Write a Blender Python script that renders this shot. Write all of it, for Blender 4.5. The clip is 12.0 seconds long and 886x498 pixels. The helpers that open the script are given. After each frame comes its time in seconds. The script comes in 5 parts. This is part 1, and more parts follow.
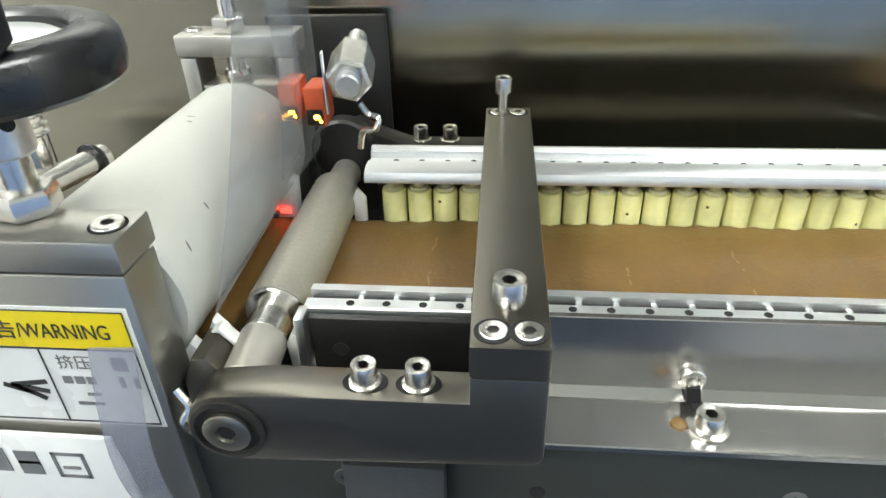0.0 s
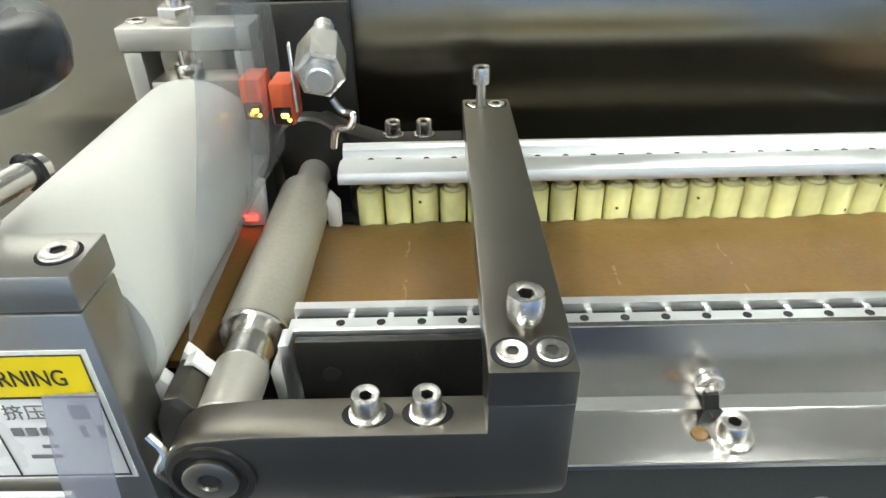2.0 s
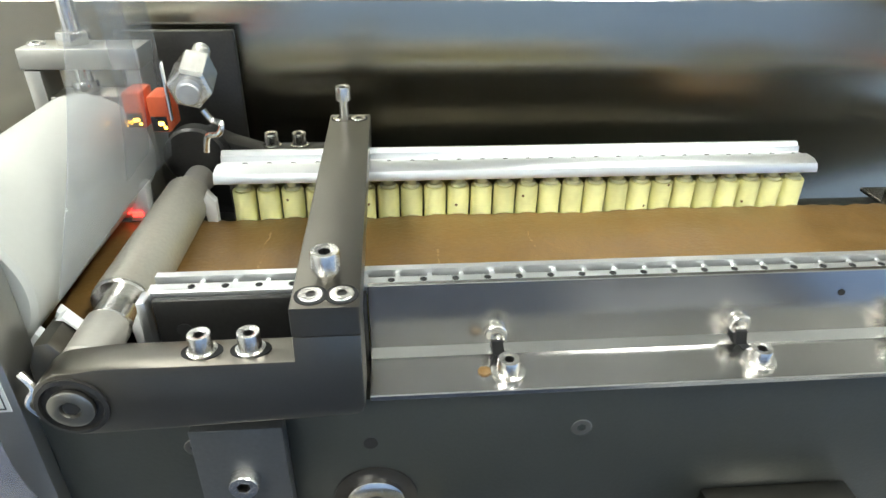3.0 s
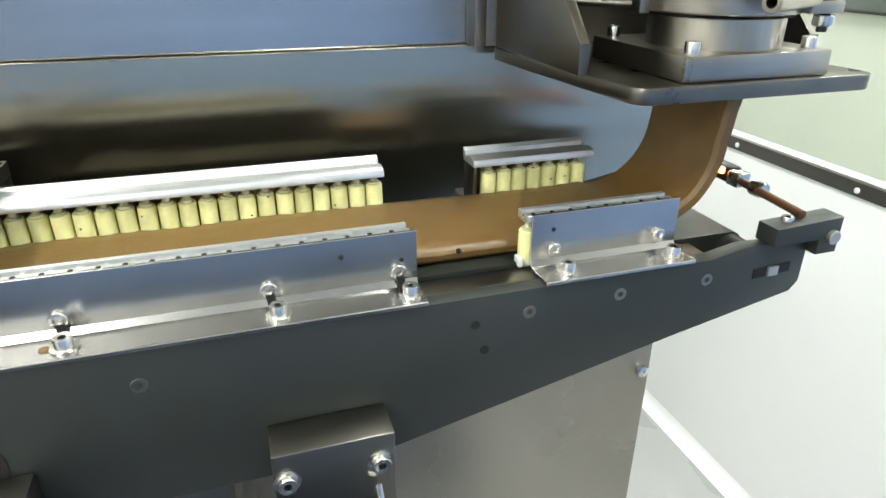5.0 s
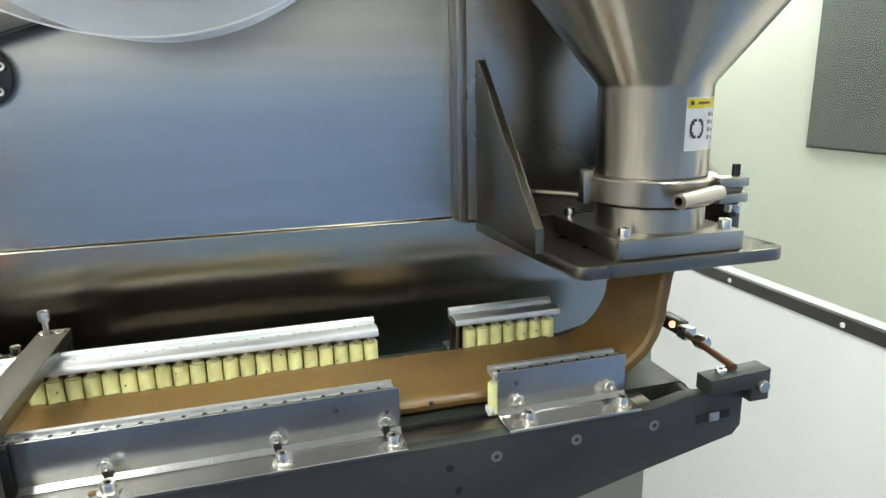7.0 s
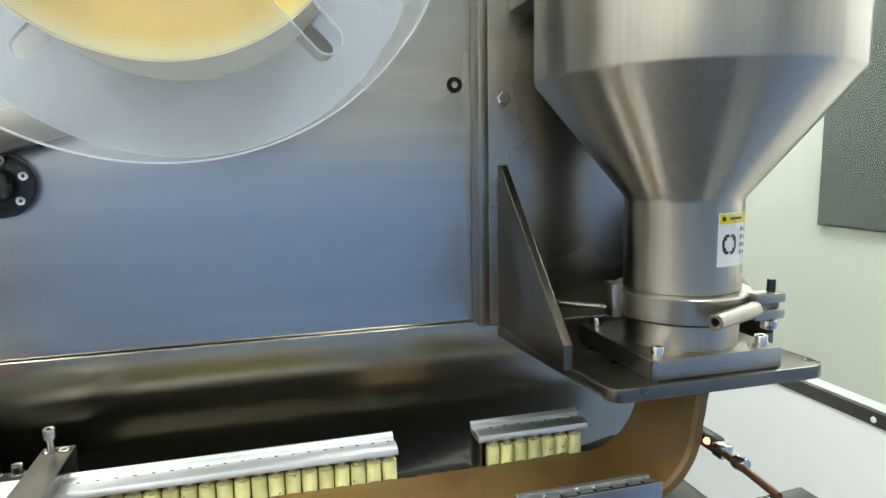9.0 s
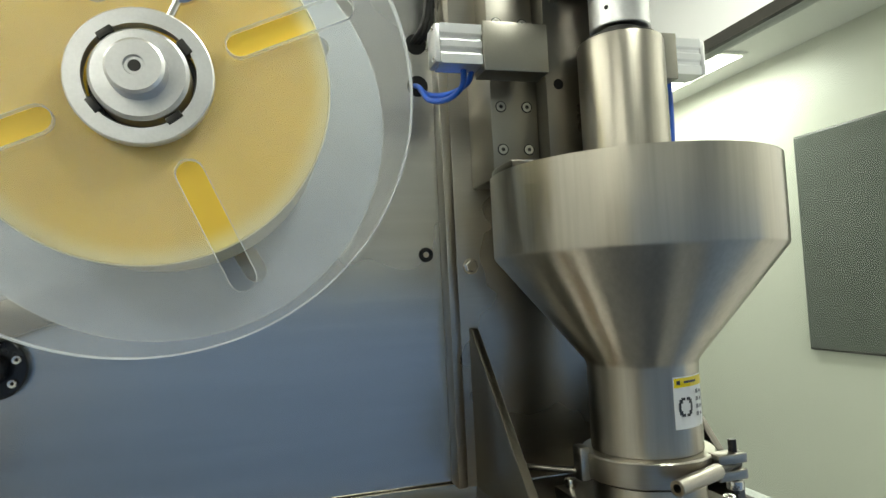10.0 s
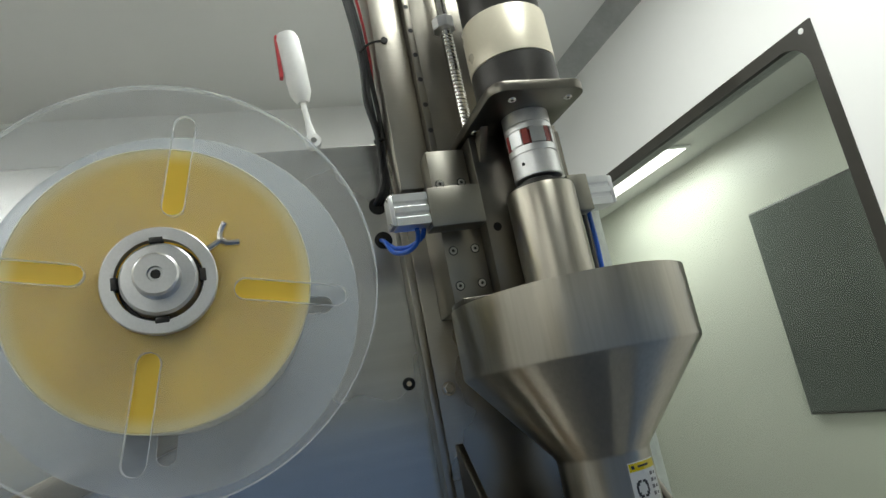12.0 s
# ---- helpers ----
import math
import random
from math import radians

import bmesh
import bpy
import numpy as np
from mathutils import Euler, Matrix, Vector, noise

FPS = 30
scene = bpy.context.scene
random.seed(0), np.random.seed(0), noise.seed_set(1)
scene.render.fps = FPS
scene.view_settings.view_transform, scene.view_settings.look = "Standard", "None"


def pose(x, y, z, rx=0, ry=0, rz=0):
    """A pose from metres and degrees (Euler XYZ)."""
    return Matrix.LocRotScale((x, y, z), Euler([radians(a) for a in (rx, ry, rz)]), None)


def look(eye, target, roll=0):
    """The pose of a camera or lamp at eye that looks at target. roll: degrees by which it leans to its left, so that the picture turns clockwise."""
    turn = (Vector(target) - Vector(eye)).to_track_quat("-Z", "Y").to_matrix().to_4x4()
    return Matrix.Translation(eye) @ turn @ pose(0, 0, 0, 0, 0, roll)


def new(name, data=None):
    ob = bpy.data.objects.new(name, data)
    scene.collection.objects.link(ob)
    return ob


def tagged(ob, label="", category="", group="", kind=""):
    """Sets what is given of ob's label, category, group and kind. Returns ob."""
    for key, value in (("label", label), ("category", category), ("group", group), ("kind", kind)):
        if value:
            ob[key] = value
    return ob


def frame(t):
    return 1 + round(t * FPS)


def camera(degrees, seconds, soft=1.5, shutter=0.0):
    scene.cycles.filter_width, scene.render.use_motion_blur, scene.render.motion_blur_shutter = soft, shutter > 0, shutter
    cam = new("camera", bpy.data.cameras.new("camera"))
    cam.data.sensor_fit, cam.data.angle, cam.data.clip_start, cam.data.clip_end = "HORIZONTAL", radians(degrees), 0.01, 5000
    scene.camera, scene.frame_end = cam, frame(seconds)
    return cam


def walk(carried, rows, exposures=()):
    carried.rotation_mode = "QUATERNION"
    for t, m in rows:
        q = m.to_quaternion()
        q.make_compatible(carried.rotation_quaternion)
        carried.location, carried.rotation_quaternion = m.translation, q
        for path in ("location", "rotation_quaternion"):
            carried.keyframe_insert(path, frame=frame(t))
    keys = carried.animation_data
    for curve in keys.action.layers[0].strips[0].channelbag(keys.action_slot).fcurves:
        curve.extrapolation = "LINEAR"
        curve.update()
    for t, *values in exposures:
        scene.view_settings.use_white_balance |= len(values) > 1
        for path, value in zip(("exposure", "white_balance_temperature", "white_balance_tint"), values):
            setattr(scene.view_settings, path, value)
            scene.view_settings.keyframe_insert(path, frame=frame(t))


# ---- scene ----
cam = camera(69.7, 12.0)
PATH = [
    (0, (0.038, 0.029, 1.288), (-0.13, 1.725, 0.241), -1.7),
    (0.5, (0.002, 0.064, 1.282), (-0.114, 1.749, 0.211), -0.9),
    (1, (-0.004, 0.068, 1.282), (-0.092, 1.753, 0.209), -0.7),
    (1.5, (0.007, 0.062, 1.281), (-0.024, 1.744, 0.198), -0.9),
    (2, (0.019, 0.051, 1.283), (0.011, 1.735, 0.203), -1.3),
    (2.5, (0.042, 0.034, 1.285), (0.162, 1.699, 0.183), 0.1),
    (2.7, (0.051, 0.016, 1.292), (0.174, 1.707, 0.231), 0.5),
    (4.3, (0.182, -0.1, 1.295), (0.585, 1.629, 0.375), 1.6),
    (4.5, (0.197, -0.111, 1.296), (0.611, 1.613, 0.371), 0.8),
    (5, (0.227, -0.142, 1.306), (0.781, 1.579, 0.451), 0.2),
    (5.5, (0.234, -0.181, 1.327), (0.788, 1.607, 0.622), -1.4),
    (6, (0.247, -0.218, 1.344), (0.847, 1.589, 0.732), -1.9),
    (6.5, (0.247, -0.244, 1.362), (0.811, 1.615, 0.888), -2.0),
    (7, (0.237, -0.228, 1.367), (0.764, 1.638, 0.879), -1.2),
    (7.2, (0.236, -0.218, 1.366), (0.772, 1.645, 0.875), -1.0),
    (8.8, (0.222, -0.199, 1.394), (0.781, 1.692, 1.06), -0.3),
    (9, (0.23, -0.2, 1.404), (0.751, 1.71, 1.122), -1.0),
    (9.5, (0.244, -0.213, 1.433), (0.736, 1.724, 1.354), -2.4),
    (10, (0.249, -0.242, 1.444), (0.789, 1.68, 1.561), -2.9),
    (10.5, (0.256, -0.278, 1.448), (0.858, 1.603, 1.766), -2.2),
    (11, (0.253, -0.31, 1.448), (0.856, 1.551, 1.863), -2.7),
    (11.5, (0.245, -0.349, 1.448), (0.833, 1.501, 1.928), -4.4),
    (12, (0.245, -0.365, 1.45), (0.834, 1.49, 1.909), -11.2),
]
EXPOSURE = [(0.0, 0.95, 6500, 10), (2.5, 1.08, 6500, 10), (4.3, 1.3, 6500, 10), (4.5, 1.28, 6500, 10), (5.0, 1.08, 6500, 10), (6.0, 0.78, 6500, 10),
            (7.0, 0.76, 6500, 10), (9.0, 0.73, 6400, 10), (9.5, 0.42, 6900, 6), (10.0, 0.1, 7000, 5), (10.5, -0.2, 7000, 5), (11.0, -0.5, 6800, 7), (12.0, -0.65, 6600, 9)]
walk(cam, [(t, look(eye, target, roll)) for t, eye, target, roll in PATH], EXPOSURE)

# ---- world, lights ----
world = bpy.data.worlds.new("room_world")
scene.world = world
world.use_nodes = True
world.node_tree.nodes["Background"].inputs[0].default_value = (0.9, 0.95, 1.0, 1)
world.node_tree.nodes["Background"].inputs[1].default_value = 0.05


def panel_lamp(x, y, z, sx, sy, power, color=(0.92, 1.0, 0.97)):
    d = bpy.data.lights.new("ceiling_panel_light", "AREA")
    d.shape, d.size, d.size_y, d.energy, d.color = "RECTANGLE", sx, sy, power, color
    ob = new("ceiling_panel_light", d)
    ob.matrix_world = pose(x, y, z)
    return ob


panel_lamp(0.75, 0.25, 2.41, 0.3, 1.2, 17)
panel_lamp(-0.75, 0.25, 2.41, 0.3, 1.2, 6)
# Added unseen light: washes wall_front so its reflection in the steel brightens.
panel_lamp(-0.95, -1.25, 2.41, 1.2, 0.3, 6)
panel_lamp(2.20, 2.60, 2.41, 0.4, 0.9, 13)
# Added unseen light that brightens the room beyond the window.
panel_lamp(2.0, 0.6, 2.41, 0.4, 0.9, 14)

# ---- materials ----


def nodes_of(name):
    m = bpy.data.materials.new(name)
    m.use_nodes = True
    return m, m.node_tree.nodes, m.node_tree.links, m.node_tree.nodes["Principled BSDF"]


def surface(name, color, rough=0.5, metal=0.0, grain=(1, 1, 1), scale=60.0, vary=0.15, bump=0.1, stain=0.15,
            stain_scale=6.0, rough_vary=0.1, aniso=0.0, coat=0.0, island=0.0, depth=0.001, spec=0.5, turn=0.0):
    """A surface with fine grain (stretched along axes by grain), larger stains and a relief."""
    m, n, l, p = nodes_of(name)
    tc = n.new("ShaderNodeTexCoord")
    mp = n.new("ShaderNodeMapping")
    mp.inputs["Scale"].default_value = grain
    l.new(tc.outputs["Object"], mp.inputs[0])
    fine = n.new("ShaderNodeTexNoise")
    fine.inputs["Scale"].default_value, fine.inputs["Detail"].default_value = scale, 5
    l.new(mp.outputs[0], fine.inputs["Vector"])
    big = n.new("ShaderNodeTexNoise")
    big.inputs["Scale"].default_value, big.inputs["Detail"].default_value = stain_scale, 4
    l.new(tc.outputs["Object"], big.inputs["Vector"])
    a = n.new("ShaderNodeMapRange")
    a.inputs[3].default_value, a.inputs[4].default_value = 1 - vary, 1 + vary
    l.new(fine.outputs[0], a.inputs[0])
    b = n.new("ShaderNodeMapRange")
    b.inputs[1].default_value, b.inputs[2].default_value = 0.3, 0.7
    b.inputs[3].default_value, b.inputs[4].default_value = 1 - stain, 1 + stain
    l.new(big.outputs[0], b.inputs[0])
    mul = n.new("ShaderNodeMath")
    mul.operation = "MULTIPLY"
    l.new(a.outputs[0], mul.inputs[0])
    l.new(b.outputs[0], mul.inputs[1])
    last = mul.outputs[0]
    if island:
        info = n.new("ShaderNodeObjectInfo")
        r = n.new("ShaderNodeMapRange")
        r.inputs[3].default_value, r.inputs[4].default_value = 1 - island, 1 + island
        l.new(info.outputs["Random"], r.inputs[0])
        m2 = n.new("ShaderNodeMath")
        m2.operation = "MULTIPLY"
        l.new(last, m2.inputs[0])
        l.new(r.outputs[0], m2.inputs[1])
        last = m2.outputs[0]
    col = n.new("ShaderNodeVectorMath")
    col.operation = "SCALE"
    col.inputs[0].default_value = color
    l.new(last, col.inputs["Scale"])
    l.new(col.outputs[0], p.inputs["Base Color"])
    rr = n.new("ShaderNodeMapRange")
    rr.inputs[1].default_value, rr.inputs[2].default_value = 0.3, 0.7
    rr.inputs[3].default_value, rr.inputs[4].default_value = max(0.02, rough - rough_vary), min(1, rough + rough_vary)
    l.new(big.outputs[0], rr.inputs[0])
    l.new(rr.outputs[0], p.inputs["Roughness"])
    p.inputs["Metallic"].default_value = metal
    p.inputs["Anisotropic"].default_value = aniso
    p.inputs["Anisotropic Rotation"].default_value = turn
    p.inputs["Coat Weight"].default_value = coat
    p.inputs["Specular IOR Level"].default_value = spec
    if aniso:
        tg = n.new("ShaderNodeTangent")
        tg.direction_type, tg.axis = "RADIAL", "Z"
        l.new(tg.outputs[0], p.inputs["Tangent"])
    if bump:
        bp = n.new("ShaderNodeBump")
        bp.inputs["Strength"].default_value, bp.inputs["Distance"].default_value = bump, depth
        l.new(fine.outputs[0], bp.inputs["Height"])
        l.new(bp.outputs[0], p.inputs["Normal"])
    return m


def glow(name, color, strength):
    m, n, l, p = nodes_of(name)
    p.inputs["Base Color"].default_value = (*color, 1)
    p.inputs["Emission Color"].default_value = (*color, 1)
    p.inputs["Emission Strength"].default_value = strength
    return m


STEEL = surface("brushed_steel", (0.39, 0.365, 0.315), 0.30, 1.0, (1, 1, 30), 40, 0.08, 0.12, 0.06, 3, 0.05)
# Level colour bands in the noise stand in for reflected streaks.
STEEL_BACK = surface("brushed_steel_panel", (0.51, 0.51, 0.49), 0.26, 1.0, (0.6, 1, 14), 4, 0.16, 0.0, 0.06, 2, 0.03, aniso=0.8)
STEEL_LOW = surface("polished_steel_panel", (0.50, 0.465, 0.37), 0.22, 1.0, (0.6, 1, 14), 4, 0.12, 0.0, 0.05, 2, 0.03, aniso=0.92)
SATIN_MID = surface("satin_mid_steel", (0.30, 0.285, 0.245), 0.34, 1.0, (1, 1, 1), 700, 0.05, 0.03, 0.06, 15, 0.04)
# Upright colour streaks are painted in for streaked reflections.
SPUN = surface("spun_steel", (0.44, 0.41, 0.345), 0.31, 1.0, (25, 25, 1), 9, 0.14, 0.0, 0.06, 5, 0.03, aniso=0.8, turn=0.25)
BLAST = surface("satin_taupe_steel", (0.195, 0.182, 0.155), 0.31, 1.0, (1, 1, 1), 700, 0.05, 0.03, 0.06, 20, 0.04)
GREY_BLOCK = surface("satin_grey_steel", (0.50, 0.49, 0.45), 0.34, 0.95, (1, 1, 1), 700, 0.05, 0.03, 0.06, 15, 0.04)
DARK = surface("dark_anodised_plate", (0.030, 0.033, 0.029), 0.46, 0.1, (1, 1, 1), 500, 0.15, 0.12, 0.10, 12, 0.06)
DARK_PLATE = surface("grey_anodised_plate", (0.075, 0.078, 0.082), 0.4, 0.4, (1, 1, 1), 500, 0.15, 0.12, 0.10, 12, 0.06)
BLACK = surface("black_plastic", (0.012, 0.013, 0.014), 0.25, 0.0, (1, 1, 1), 200, 0.2, 0.05, 0.15, 15, 0.08)
BLACK_OX = surface("black_oxide_steel", (0.05, 0.048, 0.045), 0.38, 0.7, (1, 1, 1), 500, 0.2, 0.12, 0.15, 20, 0.08)
ALU = surface("bright_aluminium", (0.86, 0.87, 0.88), 0.32, 1.0, (1, 20, 20), 60, 0.03, 0.0, 0.03, 12, 0.0)
ALU_GUIDE = surface("clear_anodised_aluminium", (0.90, 0.91, 0.91), 0.38, 1.0, (1, 20, 20), 60, 0.03, 0.0, 0.03, 12, 0.0)
ALU_MATT = surface("matt_aluminium", (0.70, 0.70, 0.70), 0.38, 1.0, (1, 1, 1), 400, 0.08, 0.1, 0.05, 20, 0.06)
SCREW = surface("zinc_screw_steel", (0.72, 0.70, 0.66), 0.2, 1.0, (1, 1, 1), 600, 0.12, 0.08, 0.12, 80, 0.08)
ANGLE = surface("mill_steel_angle", (0.52, 0.51, 0.49), 0.20, 1.0, (1, 20, 20), 50, 0.06, 0.0, 0.08, 10, 0.04)
YELLOW = surface("yellow_urethane", (0.82, 0.80, 0.38), 0.42, 0.0, (1, 1, 1), 260, 0.05, 0.06, 0.10, 60, 0.1, island=0.12)
CAP = surface("clear_nylon_cap", (0.62, 0.62, 0.40), 0.3, 0.0, (1, 1, 1), 300, 0.1, 0.05, 0.1, 60)
DOUGH = surface("brown_paste", (0.150, 0.083, 0.022), 0.42, 0.0, (1, 1, 1), 420, 0.18, 0.35, 0.16, 30, 0.1, depth=0.0008)
DOUGH_MARK = surface("pale_paste_crack", (0.25, 0.16, 0.075), 0.6, 0.0, (1, 1, 1), 900, 0.3, 0.3, 0.2, 90)
WHITE_ROLL = surface("cream_coated_roller", (0.54, 0.54, 0.49), 0.42, 0.0, (1, 1, 1), 300, 0.03, 0.04, 0.05, 12, 0.05)
KNURL = surface("knurled_grey_coating", (0.45, 0.43, 0.36), 0.45, 0.55, (1, 1, 1), 500, 0.12, 0.2, 0.06, 20)
TUBE_GREY = surface("grey_sleeve", (0.44, 0.42, 0.37), 0.4, 0.6, (1, 1, 1), 500, 0.06, 0.05, 0.06, 20)
BELT = surface("dark_green_belt", (0.018, 0.020, 0.016), 0.45, 0.0, (1, 1, 1), 500, 0.2, 0.2, 0.2, 15)
ORANGE = surface("orange_sensor_plastic", (0.75, 0.13, 0.04), 0.35, 0.0, (1, 1, 1), 300, 0.06, 0.05, 0.06, 40)
WHITE_PL = surface("white_plastic", (0.78, 0.78, 0.76), 0.4, 0.0, (1, 1, 1), 200, 0.04, 0.04, 0.04, 20)
STICKER = surface("white_label_film", (0.80, 0.80, 0.78), 0.3, 0.0, (1, 1, 1), 200, 0.02, 0.02, 0.03, 20)
SIGN_YELLOW = surface("yellow_label_print", (0.80, 0.62, 0.01), 0.3, 0.0, (1, 1, 1), 200, 0.02, 0.02, 0.03, 20)
INK = surface("black_print", (0.03, 0.03, 0.03), 0.4, 0.0, (1, 1, 1), 200, 0.1, 0.0, 0.1, 20)
INK_GREY = surface("grey_print", (0.18, 0.18, 0.18), 0.4, 0.0, (1, 1, 1), 200, 0.1, 0.0, 0.1, 20)
CREAM = surface("cream_motor_paint", (0.72, 0.66, 0.52), 0.35, 0.2, (1, 1, 1), 200, 0.03, 0.04, 0.04, 15)
RED_PAD = surface("red_coupling_pad", (0.30, 0.03, 0.02), 0.5)
RED_CABLE = surface("red_cable_sheath", (0.55, 0.04, 0.05), 0.4)
RED_GRIP = surface("red_grip_plastic", (0.62, 0.06, 0.07), 0.4)
BLUE_HOSE = surface("blue_air_hose", (0.01, 0.10, 0.55), 0.3, coat=0.3)
BLACK_HOSE = surface("black_cable", (0.02, 0.02, 0.02), 0.45)
COPPER = surface("brown_rod_coating", (0.16, 0.07, 0.035), 0.35, 0.5)
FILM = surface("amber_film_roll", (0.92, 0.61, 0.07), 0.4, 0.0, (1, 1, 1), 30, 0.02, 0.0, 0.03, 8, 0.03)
WALL = surface("white_wall_panel", (0.86, 0.86, 0.84), 0.4, 0.0, (1, 1, 1), 30, 0.01, 0.02, 0.015, 1.5, 0.05)
WALL_GREEN = surface("pale_green_wall_panel", (0.66, 0.67, 0.585), 0.4, 0.0, (1, 1, 1), 30, 0.01, 0.0, 0.03, 1.5, 0.05)
# Tones of the unseen wall bands, set for what the steel reflects.
WALL_BLUE = surface("blue_grey_reflected_wall", (0.28, 0.40, 0.65), 0.5, 0.0, (1, 1, 1), 30, 0.01, 0.02, 0.06, 1.0, 0.05)
WALL_DARK = surface("dark_reflected_wall", (0.07, 0.062, 0.05), 0.5, 0.0, (1, 1, 1), 30, 0.01, 0.02, 0.06, 1.0, 0.05)
WALL_BROWN = surface("taupe_reflected_wall", (0.24, 0.215, 0.18), 0.5, 0.0, (1, 1, 1), 30, 0.01, 0.02, 0.06, 1.0, 0.05)
WALL_GREY = surface("grey_green_reflected_wall", (0.62, 0.63, 0.60), 0.5, 0.0, (1, 1, 1), 30, 0.01, 0.02, 0.06, 1.0, 0.05)
CEILING = surface("ceiling_paint", (0.82, 0.82, 0.80), 0.6, 0.0, (1, 1, 1), 30, 0.01, 0.02, 0.02, 1.5, 0.05)
FLOOR = surface("pale_epoxy_floor", (0.40, 0.40, 0.39), 0.3, 0.0, (1, 1, 1), 40, 0.03, 0.03, 0.06, 2, 0.08)
FLOOR_SHEET = surface("dark_reflected_sheet", (0.032, 0.042, 0.068), 0.6, 0.0, (1, 1, 1), 200, 0.15, 0.2, 0.1, 5, 0.1)
GASKET = surface("dark_bronze_gasket", (0.035, 0.032, 0.026), 0.45)
COVING = surface("grey_aluminium_coving", (0.42, 0.43, 0.42), 0.5)
DARK_GLASS = surface("dark_grey_glass", (0.095, 0.11, 0.095), 0.7, 0.0, (1, 6, 0.4), 1.5, 0.10, 0.0, 0.06, 1.2, 0.02, spec=0.1)
# Flat black that stands for the shade inside holes, slots, recesses and grooves.
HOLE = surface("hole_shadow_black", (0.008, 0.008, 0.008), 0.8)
# Pale colour painted for the glowing rim of the film roll.
FILM_EDGE = surface("film_rim_glow", (0.97, 0.88, 0.56), 0.35, 0.0, (1, 1, 1), 30, 0.03, 0.0, 0.05, 8, 0.05)
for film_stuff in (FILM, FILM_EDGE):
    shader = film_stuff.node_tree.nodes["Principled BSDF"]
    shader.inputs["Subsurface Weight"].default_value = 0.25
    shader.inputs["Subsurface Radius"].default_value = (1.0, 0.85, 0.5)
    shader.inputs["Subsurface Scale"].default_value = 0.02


def paint_rim_glow(m, centre, r0, r1, color):
    """Paints a rim glow into the film's colour, paler from radius r0 to r1."""
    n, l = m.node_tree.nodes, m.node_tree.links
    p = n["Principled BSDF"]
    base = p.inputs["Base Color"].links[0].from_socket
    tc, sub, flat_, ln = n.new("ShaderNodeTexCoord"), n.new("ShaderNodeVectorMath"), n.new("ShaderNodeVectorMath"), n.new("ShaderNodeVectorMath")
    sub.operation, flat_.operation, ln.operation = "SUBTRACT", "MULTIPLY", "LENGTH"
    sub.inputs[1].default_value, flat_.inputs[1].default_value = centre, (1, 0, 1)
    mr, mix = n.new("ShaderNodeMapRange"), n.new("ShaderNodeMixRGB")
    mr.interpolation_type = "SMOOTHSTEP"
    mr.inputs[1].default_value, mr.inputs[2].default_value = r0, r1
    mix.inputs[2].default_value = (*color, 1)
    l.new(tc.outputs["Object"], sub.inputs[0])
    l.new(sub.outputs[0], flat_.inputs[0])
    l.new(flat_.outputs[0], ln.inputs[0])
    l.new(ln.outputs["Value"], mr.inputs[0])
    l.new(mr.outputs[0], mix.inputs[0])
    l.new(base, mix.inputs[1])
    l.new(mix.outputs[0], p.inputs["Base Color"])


# The pale rim stands in for light glowing through the outer film.
paint_rim_glow(FILM, (0.168, 0.25, 1.604), 0.116, 0.1345, (0.98, 0.80, 0.34))


def window_pane(name, tint):
    """Thin clear glass: light passes straight, the surface mirrors by its angle."""
    m, n, l, p = nodes_of(name)
    t, g, f, mix = n.new("ShaderNodeBsdfTransparent"), n.new("ShaderNodeBsdfGlossy"), n.new("ShaderNodeLayerWeight"), n.new("ShaderNodeMixShader")
    weak = n.new("ShaderNodeMapRange")
    t.inputs[0].default_value = (*tint, 1)
    g.inputs["Roughness"].default_value = 0.01
    f.inputs["Blend"].default_value = 0.2
    weak.inputs[3].default_value, weak.inputs[4].default_value = 0.03, 0.16
    l.new(f.outputs["Facing"], weak.inputs[0])
    l.new(weak.outputs[0], mix.inputs[0])
    l.new(t.outputs[0], mix.inputs[1])
    l.new(g.outputs[0], mix.inputs[2])
    l.new(mix.outputs[0], n["Material Output"].inputs[0])
    return m


GLASS = window_pane("window_glass", (0.96, 0.985, 0.96))
LAMP_GLOW = glow("lamp_diffuser", (1.0, 0.98, 0.94), 6.0)
LED_AMBER = glow("amber_led", (1.0, 0.55, 0.05), 7.0)
LED_RED = glow("red_led", (1.0, 0.03, 0.02), 3.5)
LED_ORANGE = glow("orange_led", (1.0, 0.30, 0.10), 4.0)


def frosted(name, color, clearness, rough):
    """Milky clear plastic: part of the light passes straight, the rest scatters."""
    m, n, l, p = nodes_of(name)
    p.inputs["Base Color"].default_value = (*color, 1)
    p.inputs["Roughness"].default_value = rough
    t = n.new("ShaderNodeBsdfTransparent")
    t.inputs[0].default_value = (0.97, 0.98, 1.0, 1)
    mix = n.new("ShaderNodeMixShader")
    noise_t = n.new("ShaderNodeTexNoise")
    noise_t.inputs["Scale"].default_value = 9
    mr = n.new("ShaderNodeMapRange")
    mr.inputs[3].default_value, mr.inputs[4].default_value = clearness - 0.06, clearness + 0.06
    l.new(noise_t.outputs[0], mr.inputs[0])
    l.new(mr.outputs[0], mix.inputs[0])
    l.new(p.outputs[0], mix.inputs[1])
    l.new(t.outputs[0], mix.inputs[2])
    l.new(mix.outputs[0], n["Material Output"].inputs[0])
    return m


ACRYLIC = frosted("milky_acrylic", (0.74, 0.73, 0.67), 0.87, 0.3)
ACRYLIC_BACK = frosted("milky_acrylic_back", (0.66, 0.71, 0.78), 0.58, 0.3)
